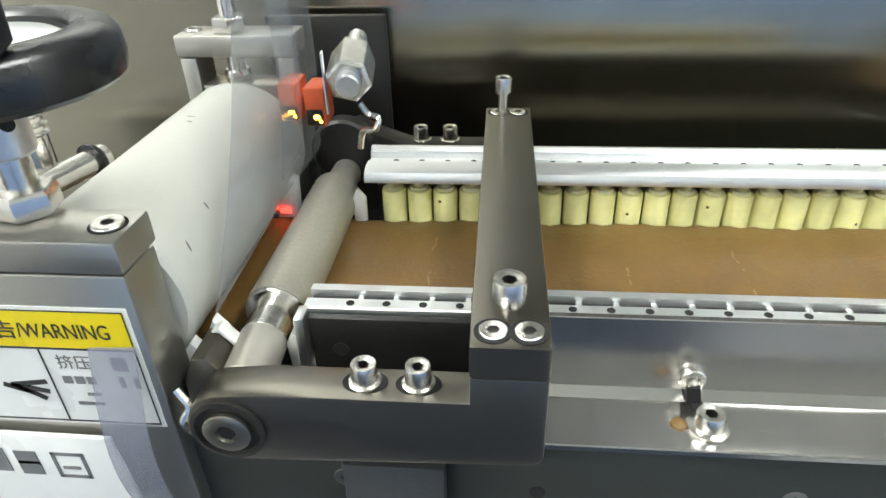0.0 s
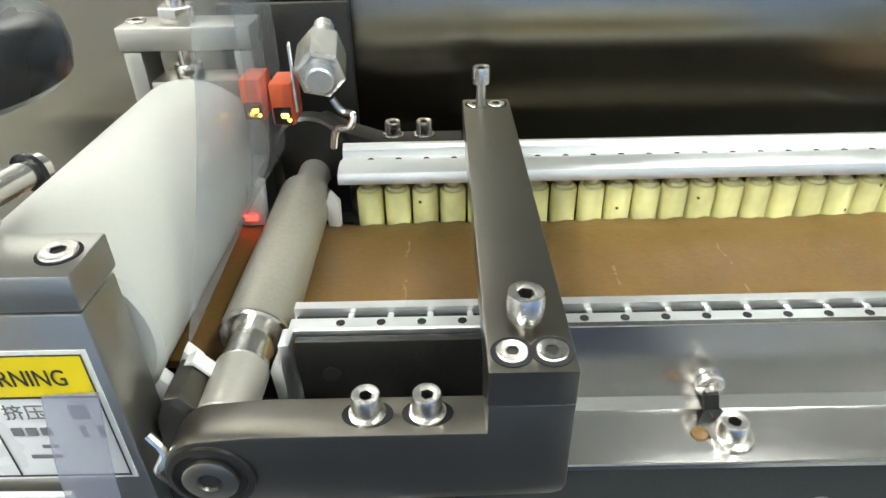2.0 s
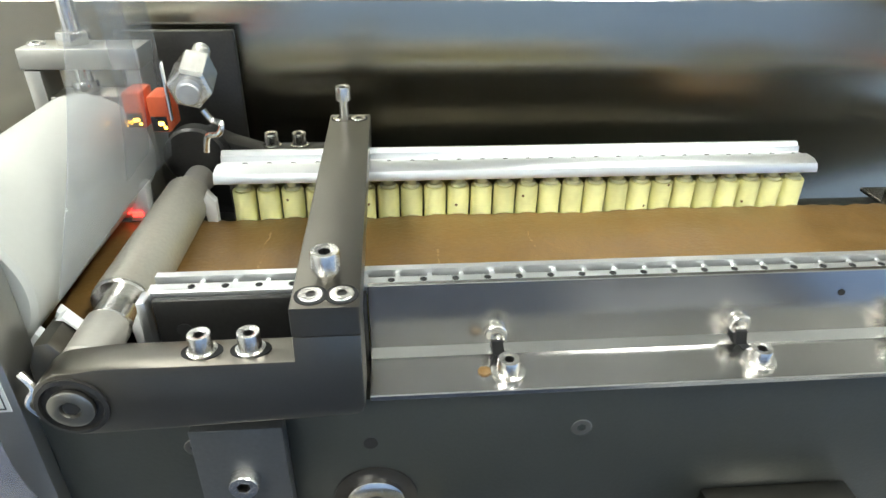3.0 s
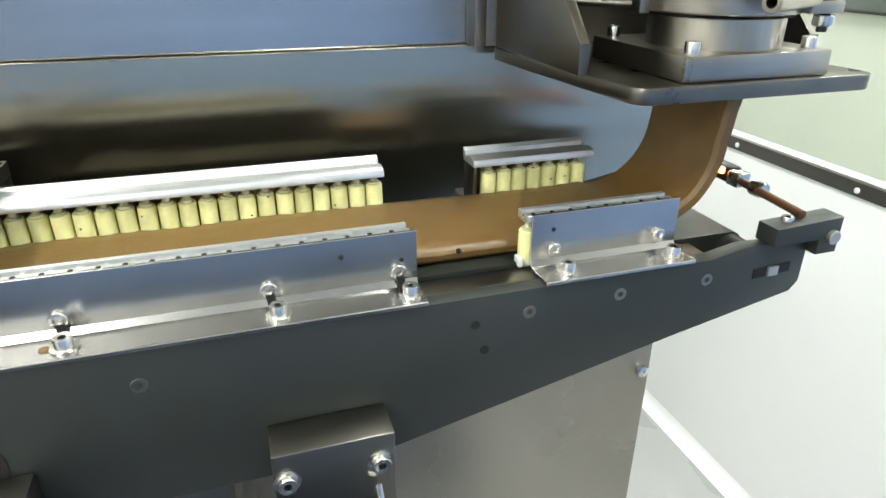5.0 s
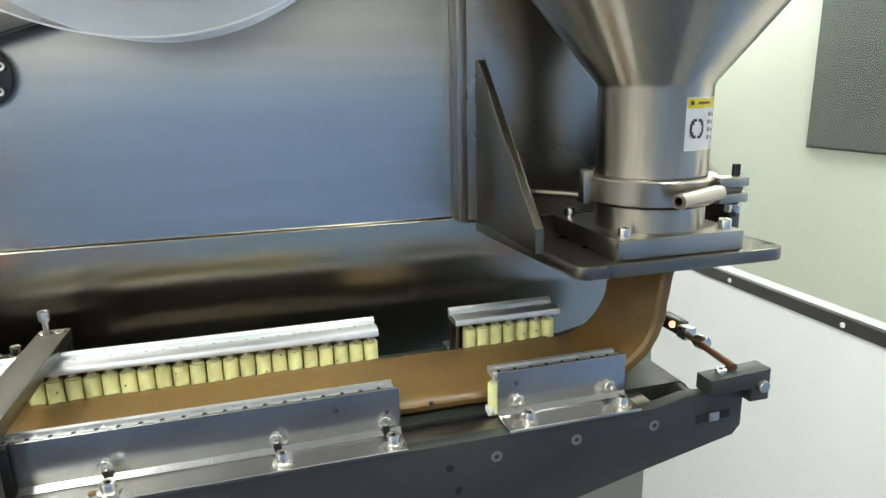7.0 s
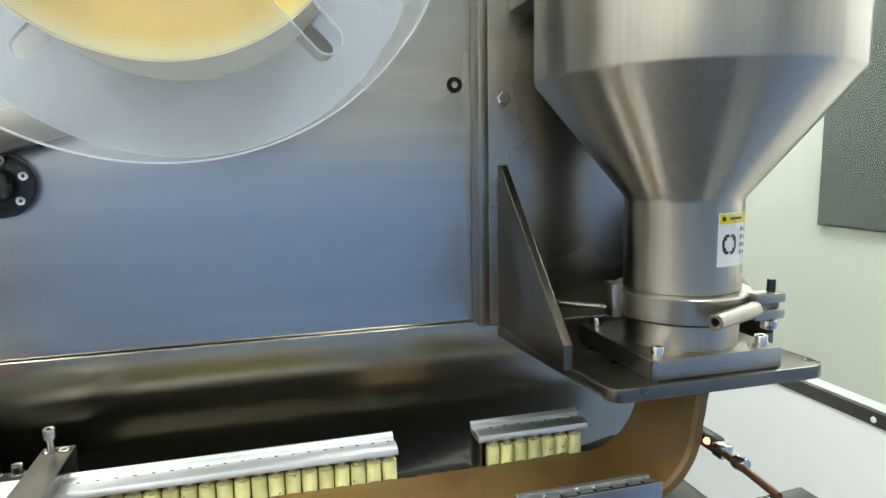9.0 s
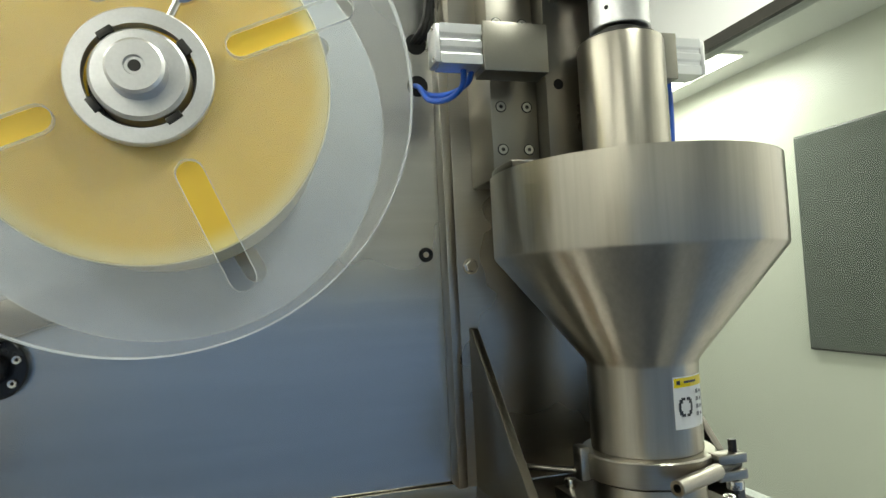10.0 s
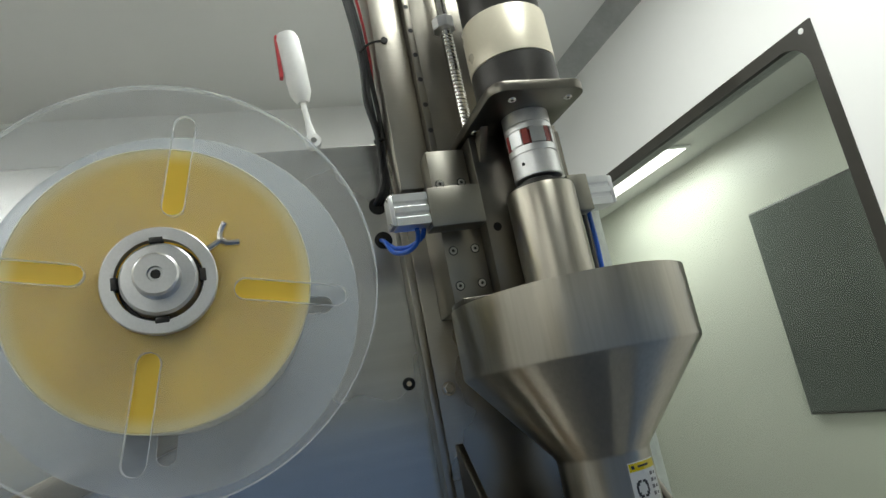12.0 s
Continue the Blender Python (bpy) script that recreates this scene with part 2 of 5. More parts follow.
# Whiter than the discs: the glow of their edges is put into the colour.
EDGE = frosted("milky_edge_glow", (0.90, 0.93, 0.95), 0.62, 0.3)
STRIP = frosted("smoky_clear_plastic", (0.27, 0.28, 0.34), 0.56, 0.10)
GUARD = frosted("clear_guard_film", (0.42, 0.43, 0.43), 0.78, 0.06)

# ---- mesh helpers ----


def box(bm, x0, x1, y0, y1, z0, z1, bev=0.0, seg=2):
    vs = [bm.verts.new((x, y, z)) for x in (x0, x1) for y in (y0, y1) for z in (z0, z1)]
    fs = [bm.faces.new([vs[i] for i in f]) for f in ((0, 1, 3, 2), (4, 6, 7, 5), (0, 4, 5, 1), (2, 3, 7, 6), (0, 2, 6, 4), (1, 5, 7, 3))]
    if bev:
        es = list({e for f in fs for e in f.edges})
        bmesh.ops.bevel(bm, geom=es, offset=bev, segments=seg, profile=0.5, affect="EDGES")
    return bm


def rings(bm, loops, closed_ends=True):
    """Faces between loops of equally many points."""
    vv = [[bm.verts.new(p) for p in lp] for lp in loops]
    k = len(vv[0])
    for a, b in zip(vv, vv[1:]):
        for i in range(k):
            bm.faces.new((a[i], a[(i + 1) % k], b[(i + 1) % k], b[i]))
    if closed_ends:
        bm.faces.new(vv[0][::-1])
        bm.faces.new(vv[-1])
    return bm


def frame_of(axis):
    w = Vector(axis).normalized()
    u = w.orthogonal().normalized()
    return u, w.cross(u), w


def lathe(bm, prof, at=(0, 0, 0), axis=(0, 0, 1), seg=40, ends=True):
    """Turned body: prof rows of (radius, height along axis)."""
    u, v, w = frame_of(axis)
    o = Vector(at)
    rings(bm, [[o + w * hgt + (u * math.cos(2 * math.pi * i / seg) + v * math.sin(2 * math.pi * i / seg)) * max(r, 1e-5)
                for i in range(seg)] for r, hgt in prof], ends)
    return bm


def rod(bm, a, b, r, seg=24, bev=0.0):
    a, b = Vector(a), Vector(b)
    n = (b - a).length
    prof = [(r, 0), (r, n)] if not bev else [(r - bev, 0), (r, bev), (r, n - bev), (r - bev, n)]
    return lathe(bm, prof, a, b - a, seg)


def tube(bm, a, b, r, inner, seg=40, bev=0.0005):
    a, b = Vector(a), Vector(b)
    n = (b - a).length
    u, v, w = frame_of(b - a)
    prof = [(inner, 0), (r - bev, 0), (r, bev), (r, n - bev), (r - bev, n), (inner, n), (inner, 0)]
    rings(bm, [[a + w * hh + (u * math.cos(2 * math.pi * i / seg) + v * math.sin(2 * math.pi * i / seg)) * rr for i in range(seg)] for rr, hh in prof], False)
    bmesh.ops.remove_doubles(bm, verts=bm.verts[:], dist=1e-6)
    return bm


def prism(bm, pts, axis, d0, d1, bev=0.0, seg=2):
    """A flat outline pts pushed along axis: x (y, z), y (x, z) or z (x, y)."""
    def put(p, d):
        return {"x": (d, p[0], p[1]), "y": (p[0], d, p[1]), "z": (p[0], p[1], d)}[axis]
    lo, hi = [bm.verts.new(put(p, d0)) for p in pts], [bm.verts.new(put(p, d1)) for p in pts]
    k = len(pts)
    fs = [bm.faces.new(lo[::-1]), bm.faces.new(hi)] + [bm.faces.new((lo[i], lo[(i + 1) % k], hi[(i + 1) % k], hi[i])) for i in range(k)]
    bmesh.ops.recalc_face_normals(bm, faces=fs)
    if bev:
        es = list({e for f in fs[:2] for e in f.edges})
        bmesh.ops.bevel(bm, geom=es, offset=bev, segments=seg, profile=0.5, affect="EDGES")
    return bm


def wire(bm, pts, r, seg=8, steps=6):
    """A round cable along a smooth line through pts."""
    P = [Vector(p) for p in pts]
    line = []
    for i in range(len(P) - 1):
        p0, p1, p2, p3 = P[max(i - 1, 0)], P[i], P[i + 1], P[min(i + 2, len(P) - 1)]
        for s in range(steps):
            t = s / steps
            line.append(0.5 * (2 * p1 + (p2 - p0) * t + (2 * p0 - 5 * p1 + 4 * p2 - p3) * t * t + (3 * p1 - p0 - 3 * p2 + p3) * t ** 3))
    line.append(P[-1])
    u = (line[1] - line[0]).orthogonal().normalized()
    loops = []
    for i, p in enumerate(line):
        w = (line[min(i + 1, len(line) - 1)] - line[max(i - 1, 0)]).normalized()
        u = (u - w * u.dot(w)).normalized()
        v = w.cross(u)
        loops.append([p + (u * math.cos(2 * math.pi * k / seg) + v * math.sin(2 * math.pi * k / seg)) * r for k in range(seg)])
    return rings(bm, loops)


def finish(bm, name, material):
    bmesh.ops.recalc_face_normals(bm, faces=bm.faces[:])
    for f in bm.faces:
        f.smooth = True
    for e in bm.edges:
        e.smooth = len(e.link_faces) == 2 and e.calc_face_angle(3.2) < 0.6
    me = bpy.data.meshes.new(name)
    bm.to_mesh(me)
    bm.free()
    me.materials.append(material)
    return me


def part(name, bm, material, parent, label=""):
    ob = new(name, finish(bm, name, material))
    ob.parent = parent
    ob.matrix_parent_inverse = ORIGIN.get(parent.name, Matrix())
    ORIGIN[ob.name] = Matrix()
    if label:
        ob["label"] = label
    return ob


ORIGIN = {}


def thing(name, label, category, at=(0, 0, 0), group="", kind=""):
    """An Empty at the thing's base; its parts are written in world places."""
    e = new(name)
    e.location = at
    e.empty_display_size = 0.02
    ORIGIN[e.name] = Matrix.Translation(-Vector(at))
    return tagged(e, label, category, group, kind)


def solid(name, bm, material, label="", category="", kind="", group=""):
    return tagged(new(name, finish(bm, name, material)), label, category, group, kind)


SCREWS = {}


def screw_mesh(material, socket=0.44):
    key = (material.name, socket)
    if key not in SCREWS:
        bm = bmesh.new()
        k = 24

        def hexr(i):
            a = (i / k * 360) % 60 - 30
            return 0.92 / math.cos(math.radians(a))
        loops = []
        for r, z, hx in ((1.0, 0, 0), (1.0, 0.86, 0), (0.93, 1.0, 0), (0.72, 1.0, 0), (socket, 0.94, 1), (socket, 0.35, 1), (0.01, 0.3, 0)):
            loops.append([(r * (hexr(i) if hx else 1) * math.cos(2 * math.pi * i / k), r * (hexr(i) if hx else 1) * math.sin(2 * math.pi * i / k), z) for i in range(k)])
        rings(bm, loops)
        bm.faces.ensure_lookup_table()
        # Socket faces are coloured dark to put shade in even a shallow recess.
        for f in bm.faces[k * 4:k * 6]:
            f.material_index = 1
        bm.faces[-1].material_index = 1
        SCREWS[key] = finish(bm, "screw", material)
        SCREWS[key].materials.append(BLACK_OX)
    return SCREWS[key]


def screw(parent, at, radius, height, axis=(0, 0, 1), material=None, name="screw", turn=0.0):
    """A socket head cap screw's head, standing on the place at and pointing along axis."""
    ob = new(name, screw_mesh(material or SCREW))
    ob.parent = parent
    ob.matrix_parent_inverse = ORIGIN.get(parent.name, Matrix())
    u, v, w = frame_of(axis)
    rot = Matrix((u, v, w)).transposed().to_4x4() @ Matrix.Rotation(turn, 4, "Z")
    ob.matrix_basis = Matrix.Translation(at) @ rot @ Matrix.Diagonal((radius, radius, height, 1))
    return ob


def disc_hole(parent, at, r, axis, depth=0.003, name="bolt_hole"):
    """A flat black disc on the surface, its colour standing for a hole's shade."""
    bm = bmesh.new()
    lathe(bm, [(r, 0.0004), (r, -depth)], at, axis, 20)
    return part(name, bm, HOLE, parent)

# ---- the room ----
XR, YB, XL, YF, ZC = 1.35, 1.55, -1.6, -1.7, 2.45
solid("floor", box(bmesh.new(), XL - 0.1, 3.0, YF - 0.1, 3.6, -0.1, 0.0), FLOOR, "pale grey glossy epoxy floor", "floor", "structure")
solid("ceiling", box(bmesh.new(), XL - 0.1, 3.0, YF - 0.1, 3.6, ZC, ZC + 0.1), CEILING, "flat pale grey ceiling", "ceiling", "structure")
solid("wall_back", box(bmesh.new(), XL - 0.1, XR, YB, YB + 0.1, 0, ZC), WALL, "plain white wall panel behind the machine", "wall", "structure")
solid("wall_left", box(bmesh.new(), XL - 0.1, XL, YF, YB, 0, ZC), WALL, "plain white wall panel", "wall", "structure")
# Unseen wall: its colour bands are added for the steel panels to mirror.
wall_front = thing("wall_front", "unseen closing wall in dark, taupe, blue-grey and grey bands added for reflections", "wall", (0, YF, 0), kind="structure")
part("dado", box(bmesh.new(), XL - 0.1, 3.0, YF - 0.1, YF, 0, 0.25), WALL_DARK, wall_front)
part("middle_panel", box(bmesh.new(), XL - 0.1, -0.80, YF - 0.1, YF, 0.2505, 1.45), WALL_BROWN, wall_front)
part("middle_panel", box(bmesh.new(), -0.7995, 3.0, YF - 0.1, YF, 0.2505, 1.45), WALL_BLUE, wall_front)
part("upper_panel", box(bmesh.new(), XL - 0.1, 3.0, YF - 0.1, YF, 1.4505, ZC), WALL_GREY, wall_front)
# right wall with the window opening
W0, W1, WZ0, WZ1 = 0.487, 1.50, 0.872, 2.035
wall_right = thing("wall_right", "white sandwich-panel wall with a large window", "wall", (XR, 0, 0), kind="structure")
part("wall_panel", box(bmesh.new(), XR, XR + 0.05, -0.0495, W0, 0, ZC), WALL, wall_right)
# Unseen stretch of this wall, banded likewise only for the reflections.
part("dado", box(bmesh.new(), XR, XR + 0.05, YF, -0.05, 0, 0.25), WALL_DARK, wall_right)
part("middle_panel", box(bmesh.new(), XR, XR + 0.05, YF, -0.05, 0.2505, 1.45), WALL_BLUE, wall_right)
part("upper_panel", box(bmesh.new(), XR, XR + 0.05, YF, -0.05, 1.4505, ZC), WALL_GREY, wall_right)
part("wall_panel", box(bmesh.new(), XR, XR + 0.05, W1, YB + 0.1, 0, ZC), WALL, wall_right)
part("wall_panel", box(bmesh.new(), XR, XR + 0.05, W0, W1, 0, WZ0), WALL, wall_right)
part("wall_panel", box(bmesh.new(), XR, XR + 0.05, W0, W1, WZ1, ZC), WALL, wall_right)
part("skirting_cove", prism(bmesh.new(), [(XR - 0.035, 0.0), (XR - 0.02, 0.006), (XR - 0.008, 0.018), (XR - 0.002, 0.04), (XR - 0.002, 0.0)], "y", YF, YB), WALL, wall_right)
solid("coving", prism(bmesh.new(), [(XR - 0.055, ZC), (XR - 0.045, ZC - 0.012), (XR - 0.012, ZC - 0.045), (XR, ZC - 0.055), (XR, ZC)], "y", YF, YB), COVING, "grey aluminium coving strip", "coving", "structure")


def round_rect(y0, y1, z0, z1, r, k=8):
    pts = []
    for cy, cz, a0 in ((y1 - r, z1 - r, 0), (y0 + r, z1 - r, 90), (y0 + r, z0 + r, 180), (y1 - r, z0 + r, 270)):
        for i in range(k + 1):
            a = radians(a0 + 90 * i / k)
            pts.append((cy + r * math.cos(a), cz + r * math.sin(a)))
    return pts


window_1 = thing("window_1", "large fixed window with a dark gasket and rounded glass corners", "window", (XR, W0, WZ0), kind="structure")
bm = bmesh.new()
k = 8
outer = []
for p in round_rect(W0, W1, WZ0, WZ1, 0.001, k):
    outer.append(p)
inner = round_rect(W0 + 0.028, W1 - 0.028, WZ0 + 0.028, WZ1 - 0.028, 0.06, k)
rings(bm, [[(XR - 0.003, *p) for p in outer], [(XR - 0.003, *p) for p in inner], [(XR + 0.012, *p) for p in inner], [(XR + 0.012, *p) for p in outer], [(XR - 0.003, *p) for p in outer]], False)
bmesh.ops.remove_doubles(bm, verts=bm.verts[:], dist=1e-6)
part("window_frame", bm, GASKET, window_1)
bm = bmesh.new()
rings(bm, [[(XR + 0.012, *p) for p in outer], [(XR + 0.012, *p) for p in inner], [(XR + 0.048, *p) for p in inner], [(XR + 0.048, *p) for p in outer], [(XR + 0.012, *p) for p in outer]], False)
bmesh.ops.remove_doubles(bm, verts=bm.verts[:], dist=1e-6)
part("window_reveal", bm, COVING, window_1)
pane = part("pane", box(bmesh.new(), XR + 0.014, XR + 0.018, W0 + 0.004, W1 - 0.004, WZ0 + 0.004, WZ1 - 0.004), GLASS, window_1)
pane.visible_shadow = False
for yy, zz in ((0.72, WZ0 + 0.012), (1.05, WZ0 + 0.012), (0.512, WZ1 - 0.014)):
    part("fixing_cap", lathe(bmesh.new(), [(0.006, 0), (0.006, 0.0015), (0.004, 0.0022)], (XR - 0.003, yy, zz), (-1, 0, 0), 16), WHITE_PL, window_1)

# the room beyond the window
solid("wall_far_room", box(bmesh.new(), 2.6, 2.7, YF, 3.6, 0, ZC), WALL_GREEN, "pale green panel wall of the next room", "wall", "structure")
solid("wall_far_end", box(bmesh.new(), XR + 0.05, 2.6, 3.5, 3.6, 0, ZC), WALL_GREEN, "pale green panel wall of the next room", "wall", "structure")
w2 = thing("window_2", "dark grey observation window in the next room's wall", "window", (2.6, 1.2, 1.08), kind="structure")
part("window_frame", prism(bmesh.new(), [(1.0, 1.08), (2.085, 1.08), (2.085, 2.04), (1.0, 2.04)], "x", 2.585, 2.599, 0.004), GASKET, w2)
part("pane", box(bmesh.new(), 2.575, 2.584, 1.012, 2.073, 1.092, 2.028), DARK_GLASS, w2)


def ceiling_panel(x, y, sx, sy):
    t = thing("ceiling_light", "lit flat rectangular ceiling light panel", "ceiling light", (x, y, ZC), group="ceiling light panels")
    part("frame", box(bmesh.new(), x - sx / 2 - 0.02, x + sx / 2 + 0.02, y - sy / 2 - 0.02, y + sy / 2 + 0.02, ZC - 0.014, ZC - 0.001, 0.003), WHITE_PL, t)
    part("diffuser", box(bmesh.new(), x - sx / 2, x + sx / 2, y - sy / 2, y + sy / 2, ZC - 0.018, ZC - 0.0145), LAMP_GLOW, t)


# Only the fourth fixture is in view; the other four are added, unseen sources.
for a in ((0.75, 0.25, 0.3, 1.2), (-0.75, 0.25, 0.3, 1.2), (-0.95, -1.25, 1.2, 0.3), (2.20, 2.60, 0.4, 0.9), (2.0, 0.6, 0.4, 0.9)):
    ceiling_panel(*a)

# Unseen sheet added so the steel panels and brackets reflect something dark.
solid("dark_floor_sheet", box(bmesh.new(), -1.30, 0.72, -1.62, -0.12, 0.0005, 0.0120, 0.003), FLOOR_SHEET, "unseen dark blue sheet added on the floor for the steel to reflect", "floor mat")

# ---- machine body ----
body = thing("machine_cabinet", "tall brushed stainless steel machine cabinet behind the conveyor", "machine cabinet", (0, 0.5, 0))
XD = 0.456
part("door_panel", box(bmesh.new(), -1.1, XD - 0.002, 0.466, 0.50, 1.222, 1.822, 0.002), STEEL_BACK, body)
part("lower_panel", prism(bmesh.new(), [(0.4630, 1.2215), (0.4620, 1.2205), (0.4620, 1.0300), (0.5005, 1.0300), (0.5005, 1.2215)], "x", -1.1, 0.715, 0.0004, 1), STEEL_LOW, body)
part("base_panel", box(bmesh.new(), -1.1, 0.715, 0.4540, 0.5005, 0.1, 1.0290, 0.001), STEEL, body)
for plain in body.children:
    plain.data.polygons.foreach_set("use_smooth", [False] * len(plain.data.polygons))
part("core", box(bmesh.new(), -1.09, 0.712, 0.501, 1.0, 0.06, 1.81), STEEL_BACK, body)
part("column_panel", box(bmesh.new(), XD, 0.715, 0.441, 0.499, 1.222, 1.822, 0.002), STEEL, body)
part("edge_trim", box(bmesh.new(), XD - 0.0115, XD - 0.0005, 0.4385, 0.4655, 1.222, 1.822, 0.0015), STEEL, body)
part("support_leg", box(bmesh.new(), 0.03, 0.19, 0.230, 0.4455, 0.05, 0.985, 0.004), BLAST, body)
part("side_bolt", lathe(bmesh.new(), [(0.0075, 0), (0.008, 0.001), (0.008, 0.008), (0.006, 0.009)], (0.700, 0.4535, 0.79), (0, -1, 0), 20), SCREW, body)
for i, (hx, hz) in enumerate(((0.427, 1.728), (0.427, 1.678))):
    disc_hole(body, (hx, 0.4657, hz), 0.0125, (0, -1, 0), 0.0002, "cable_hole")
# door eye and a bolt
bm = lathe(bmesh.new(), [(0.0035, 0), (0.0035, 0.003), (0.008, 0.003), (0.0085, 0.0015), (0.0085, 0)], (0.427, 0.466, 1.481), (0, -1, 0), 24)
part("grommet", bm, BLACK, body)
part("brass_insert", lathe(bmesh.new(), [(0.0034, 0), (0.0034, 0.002)], (0.427, 0.466, 1.481), (0, -1, 0), 16), CREAM, body)
bm = lathe(bmesh.new(), [(0.009, 0), (0.009, 0.0015), (0.0075, 0.0016)], (0.472, 0.441, 1.465), (0, -1, 0), 24)
part("washer", bm, SCREW, body)
bm = lathe(bmesh.new(), [(0.0072, 0.0016), (0.0072, 0.005), (0.006, 0.0062)], (0.472, 0.441, 1.465), (0, -1, 0), 6)
part("hex_bolt", bm, SCREW, body)

# ---- conveyor ----
conveyor = thing("conveyor", "narrow belt conveyor between dark grey side plates", "conveyor", (0.25, 0.28, 0.99))
side = [(-0.30, 1.101), (-0.30, 0.985), (0.295, 0.99), (0.517, 1.040), (0.622, 1.062), (0.629, 1.070), (0.629, 1.105), (0.570, 1.107), (0.540, 1.101)]
part("side_plate", prism(bmesh.new(), side, "y", 0.194, 0.206, 0.0008), DARK, conveyor)
part("side_plate", prism(bmesh.new(), side, "y", 0.366, 0.378, 0.0008), DARK, conveyor)
part("top_rail", box(bmesh.new(), -0.30, 0.545, 0.2065, 0.226, 1.088, 1.1005, 0.0008), BLAST, conveyor)
part("top_rail", box(bmesh.new(), -0.30, 0.545, 0.346, 0.3655, 1.088, 1.1005, 0.0008), BLAST, conveyor)
bm = bmesh.new()
prof = []
for i in range(13):
    a = radians(90 - 180 * i / 12)
    prof.append((0.585 + 0.013 * math.cos(a), 1.0905 + 0.013 * math.sin(a)))
prof += [(0.2, 1.0775), (-0.30, 1.0775), (-0.30, 1.1035)]
prism(bm, prof, "y", 0.2275, 0.3445)
part("belt", bm, BELT, conveyor)
part("end_roller", rod(bmesh.new(), (0.585, 0.2068, 1.0905), (0.585, 0.3655, 1.0905), 0.0118, 24, 0.001), BLACK_OX, conveyor)
for x, z in ((0.152, 1.078), (0.397, 1.083), (0.467, 1.085), (0.540, 1.085), (-0.02, 1.078)):
    screw(conveyor, (x, 0.1945, z), 0.0048, 0.0008, (0, -1, 0), SATIN_MID, turn=x * 40)
for x, z in ((0.056, 1.075), (0.365, 1.059), (0.358, 1.080)):
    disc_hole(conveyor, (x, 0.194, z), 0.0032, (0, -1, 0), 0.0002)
# tension slot and end block
part("slot", prism(bmesh.new(), [(0.582, 1.079), (0.616, 1.081), (0.616, 1.089), (0.582, 1.087)], "y", 0.1935, 0.1945), HOLE, conveyor)
part("slot_bolt", box(bmesh.new(), 0.594, 0.604, 0.1915, 0.1940, 1.080, 1.088, 0.0008), GREY_BLOCK, conveyor)
bm = prism(bmesh.new(), [(0.588, 1.108), (0.588, 1.122), (0.649, 1.125), (0.649, 1.096), (0.630, 1.096), (0.630, 1.108)], "y", 0.186, 0.206, 0.0012)
part("tension_block", bm, DARK, conveyor)
part("block_bolt", lathe(bmesh.new(), [(0.0055, 0), (0.0055, 0.003), (0.0048, 0.0038)], (0.641, 0.186, 1.110), (0, -1, 0), 20), GREY_BLOCK, conveyor)
screw(conveyor, (0.605, 0.196, 1.123), 0.0045, 0.004)
# bearing of the drive shaft on the side plate
bm = lathe(bmesh.new(), [(0.0195, 0), (0.0195, 0.0012), (0.0175, 0.0014)], (0.057, 0.194, 1.040), (0, -1, 0), 36)
part("bearing_recess", bm, BLACK_OX, conveyor)
bm = lathe(bmesh.new(), [(0.0135, 0.001), (0.0135, 0.004), (0.012, 0.005), (0.0055, 0.005), (0.005, 0.002)], (0.057, 0.194, 1.040), (0, -1, 0), 36)
part("bearing_cap", bm, SCREW, conveyor)
part("shaft_end", lathe(bmesh.new(), [(0.0048, 0.002), (0.0048, 0.0045), (0.002, 0.0048)], (0.057, 0.194, 1.040), (0, -1, 0), 20), BLACK_OX, conveyor)
# mounting plate and feet brackets under the side plate
part("mount_plate", box(bmesh.new(), -0.018, 0.0205, 0.1845, 0.1935, 1.030, 1.0965, 0.001), DARK_PLATE, conveyor)
screw(conveyor, (0.002, 0.1845, 1.068), 0.0065, 0.006, (0, -1, 0))
for x0, x1 in ((0.218, 0.294), (0.010, 0.088)):
    br = part("foot_bracket", box(bmesh.new(), x0, x1, 0.163, 0.1935, 0.905, 1.032, 0.0012), BLAST, conveyor)
    for xs in (x0 + 0.008, x1 - 0.010):
        screw(br, (xs, 0.163, 1.012), 0.0062, 0.006, (0, -1, 0))
        part("washer", lathe(bmesh.new(), [(0.0085, 0), (0.0085, 0.0012)], (xs, 0.1629, 1.012), (0, -1, 0), 24), SCREW, br)
bm = rod(bmesh.new(), (0.281, 0.158, 0.998), (0.283, 0.150, 0.972), 0.0022, 12)
part("lever_stem", bm, SCREW, conveyor)
bm = lathe(bmesh.new(), [(0.004, 0), (0.0062, 0.006), (0.0068, 0.03), (0.006, 0.05), (0.003, 0.053)], (0.283, 0.1505, 0.974), (0.08, -0.25, -1), 20)
part("lever_grip", bm, BLACK, conveyor)
# red photo sensor on its rod
sens = thing("photo_sensor", "small photo sensor with a red light on a brown rod", "sensor", (0.625, 0.2, 1.12))
part("rod", rod(bmesh.new(), (0.618, 0.196, 1.1265), (0.637, 0.345, 1.1265), 0.0034, 16), COPPER, sens)
part("clamp", box(bmesh.new(), 0.624, 0.638, 0.272, 0.286, 1.120, 1.133, 0.002), SCREW, sens)
part("collar", lathe(bmesh.new(), [(0.0062, 0), (0.0068, 0.002), (0.0068, 0.01), (0.006, 0.012)], (0.6275, 0.258, 1.1265), (0.127, -1, 0), 20), SCREW, sens)
part("sensor_head", box(bmesh.new(), 0.626, 0.641, 0.2865, 0.322, 1.120, 1.134, 0.003), BLACK_OX, sens)
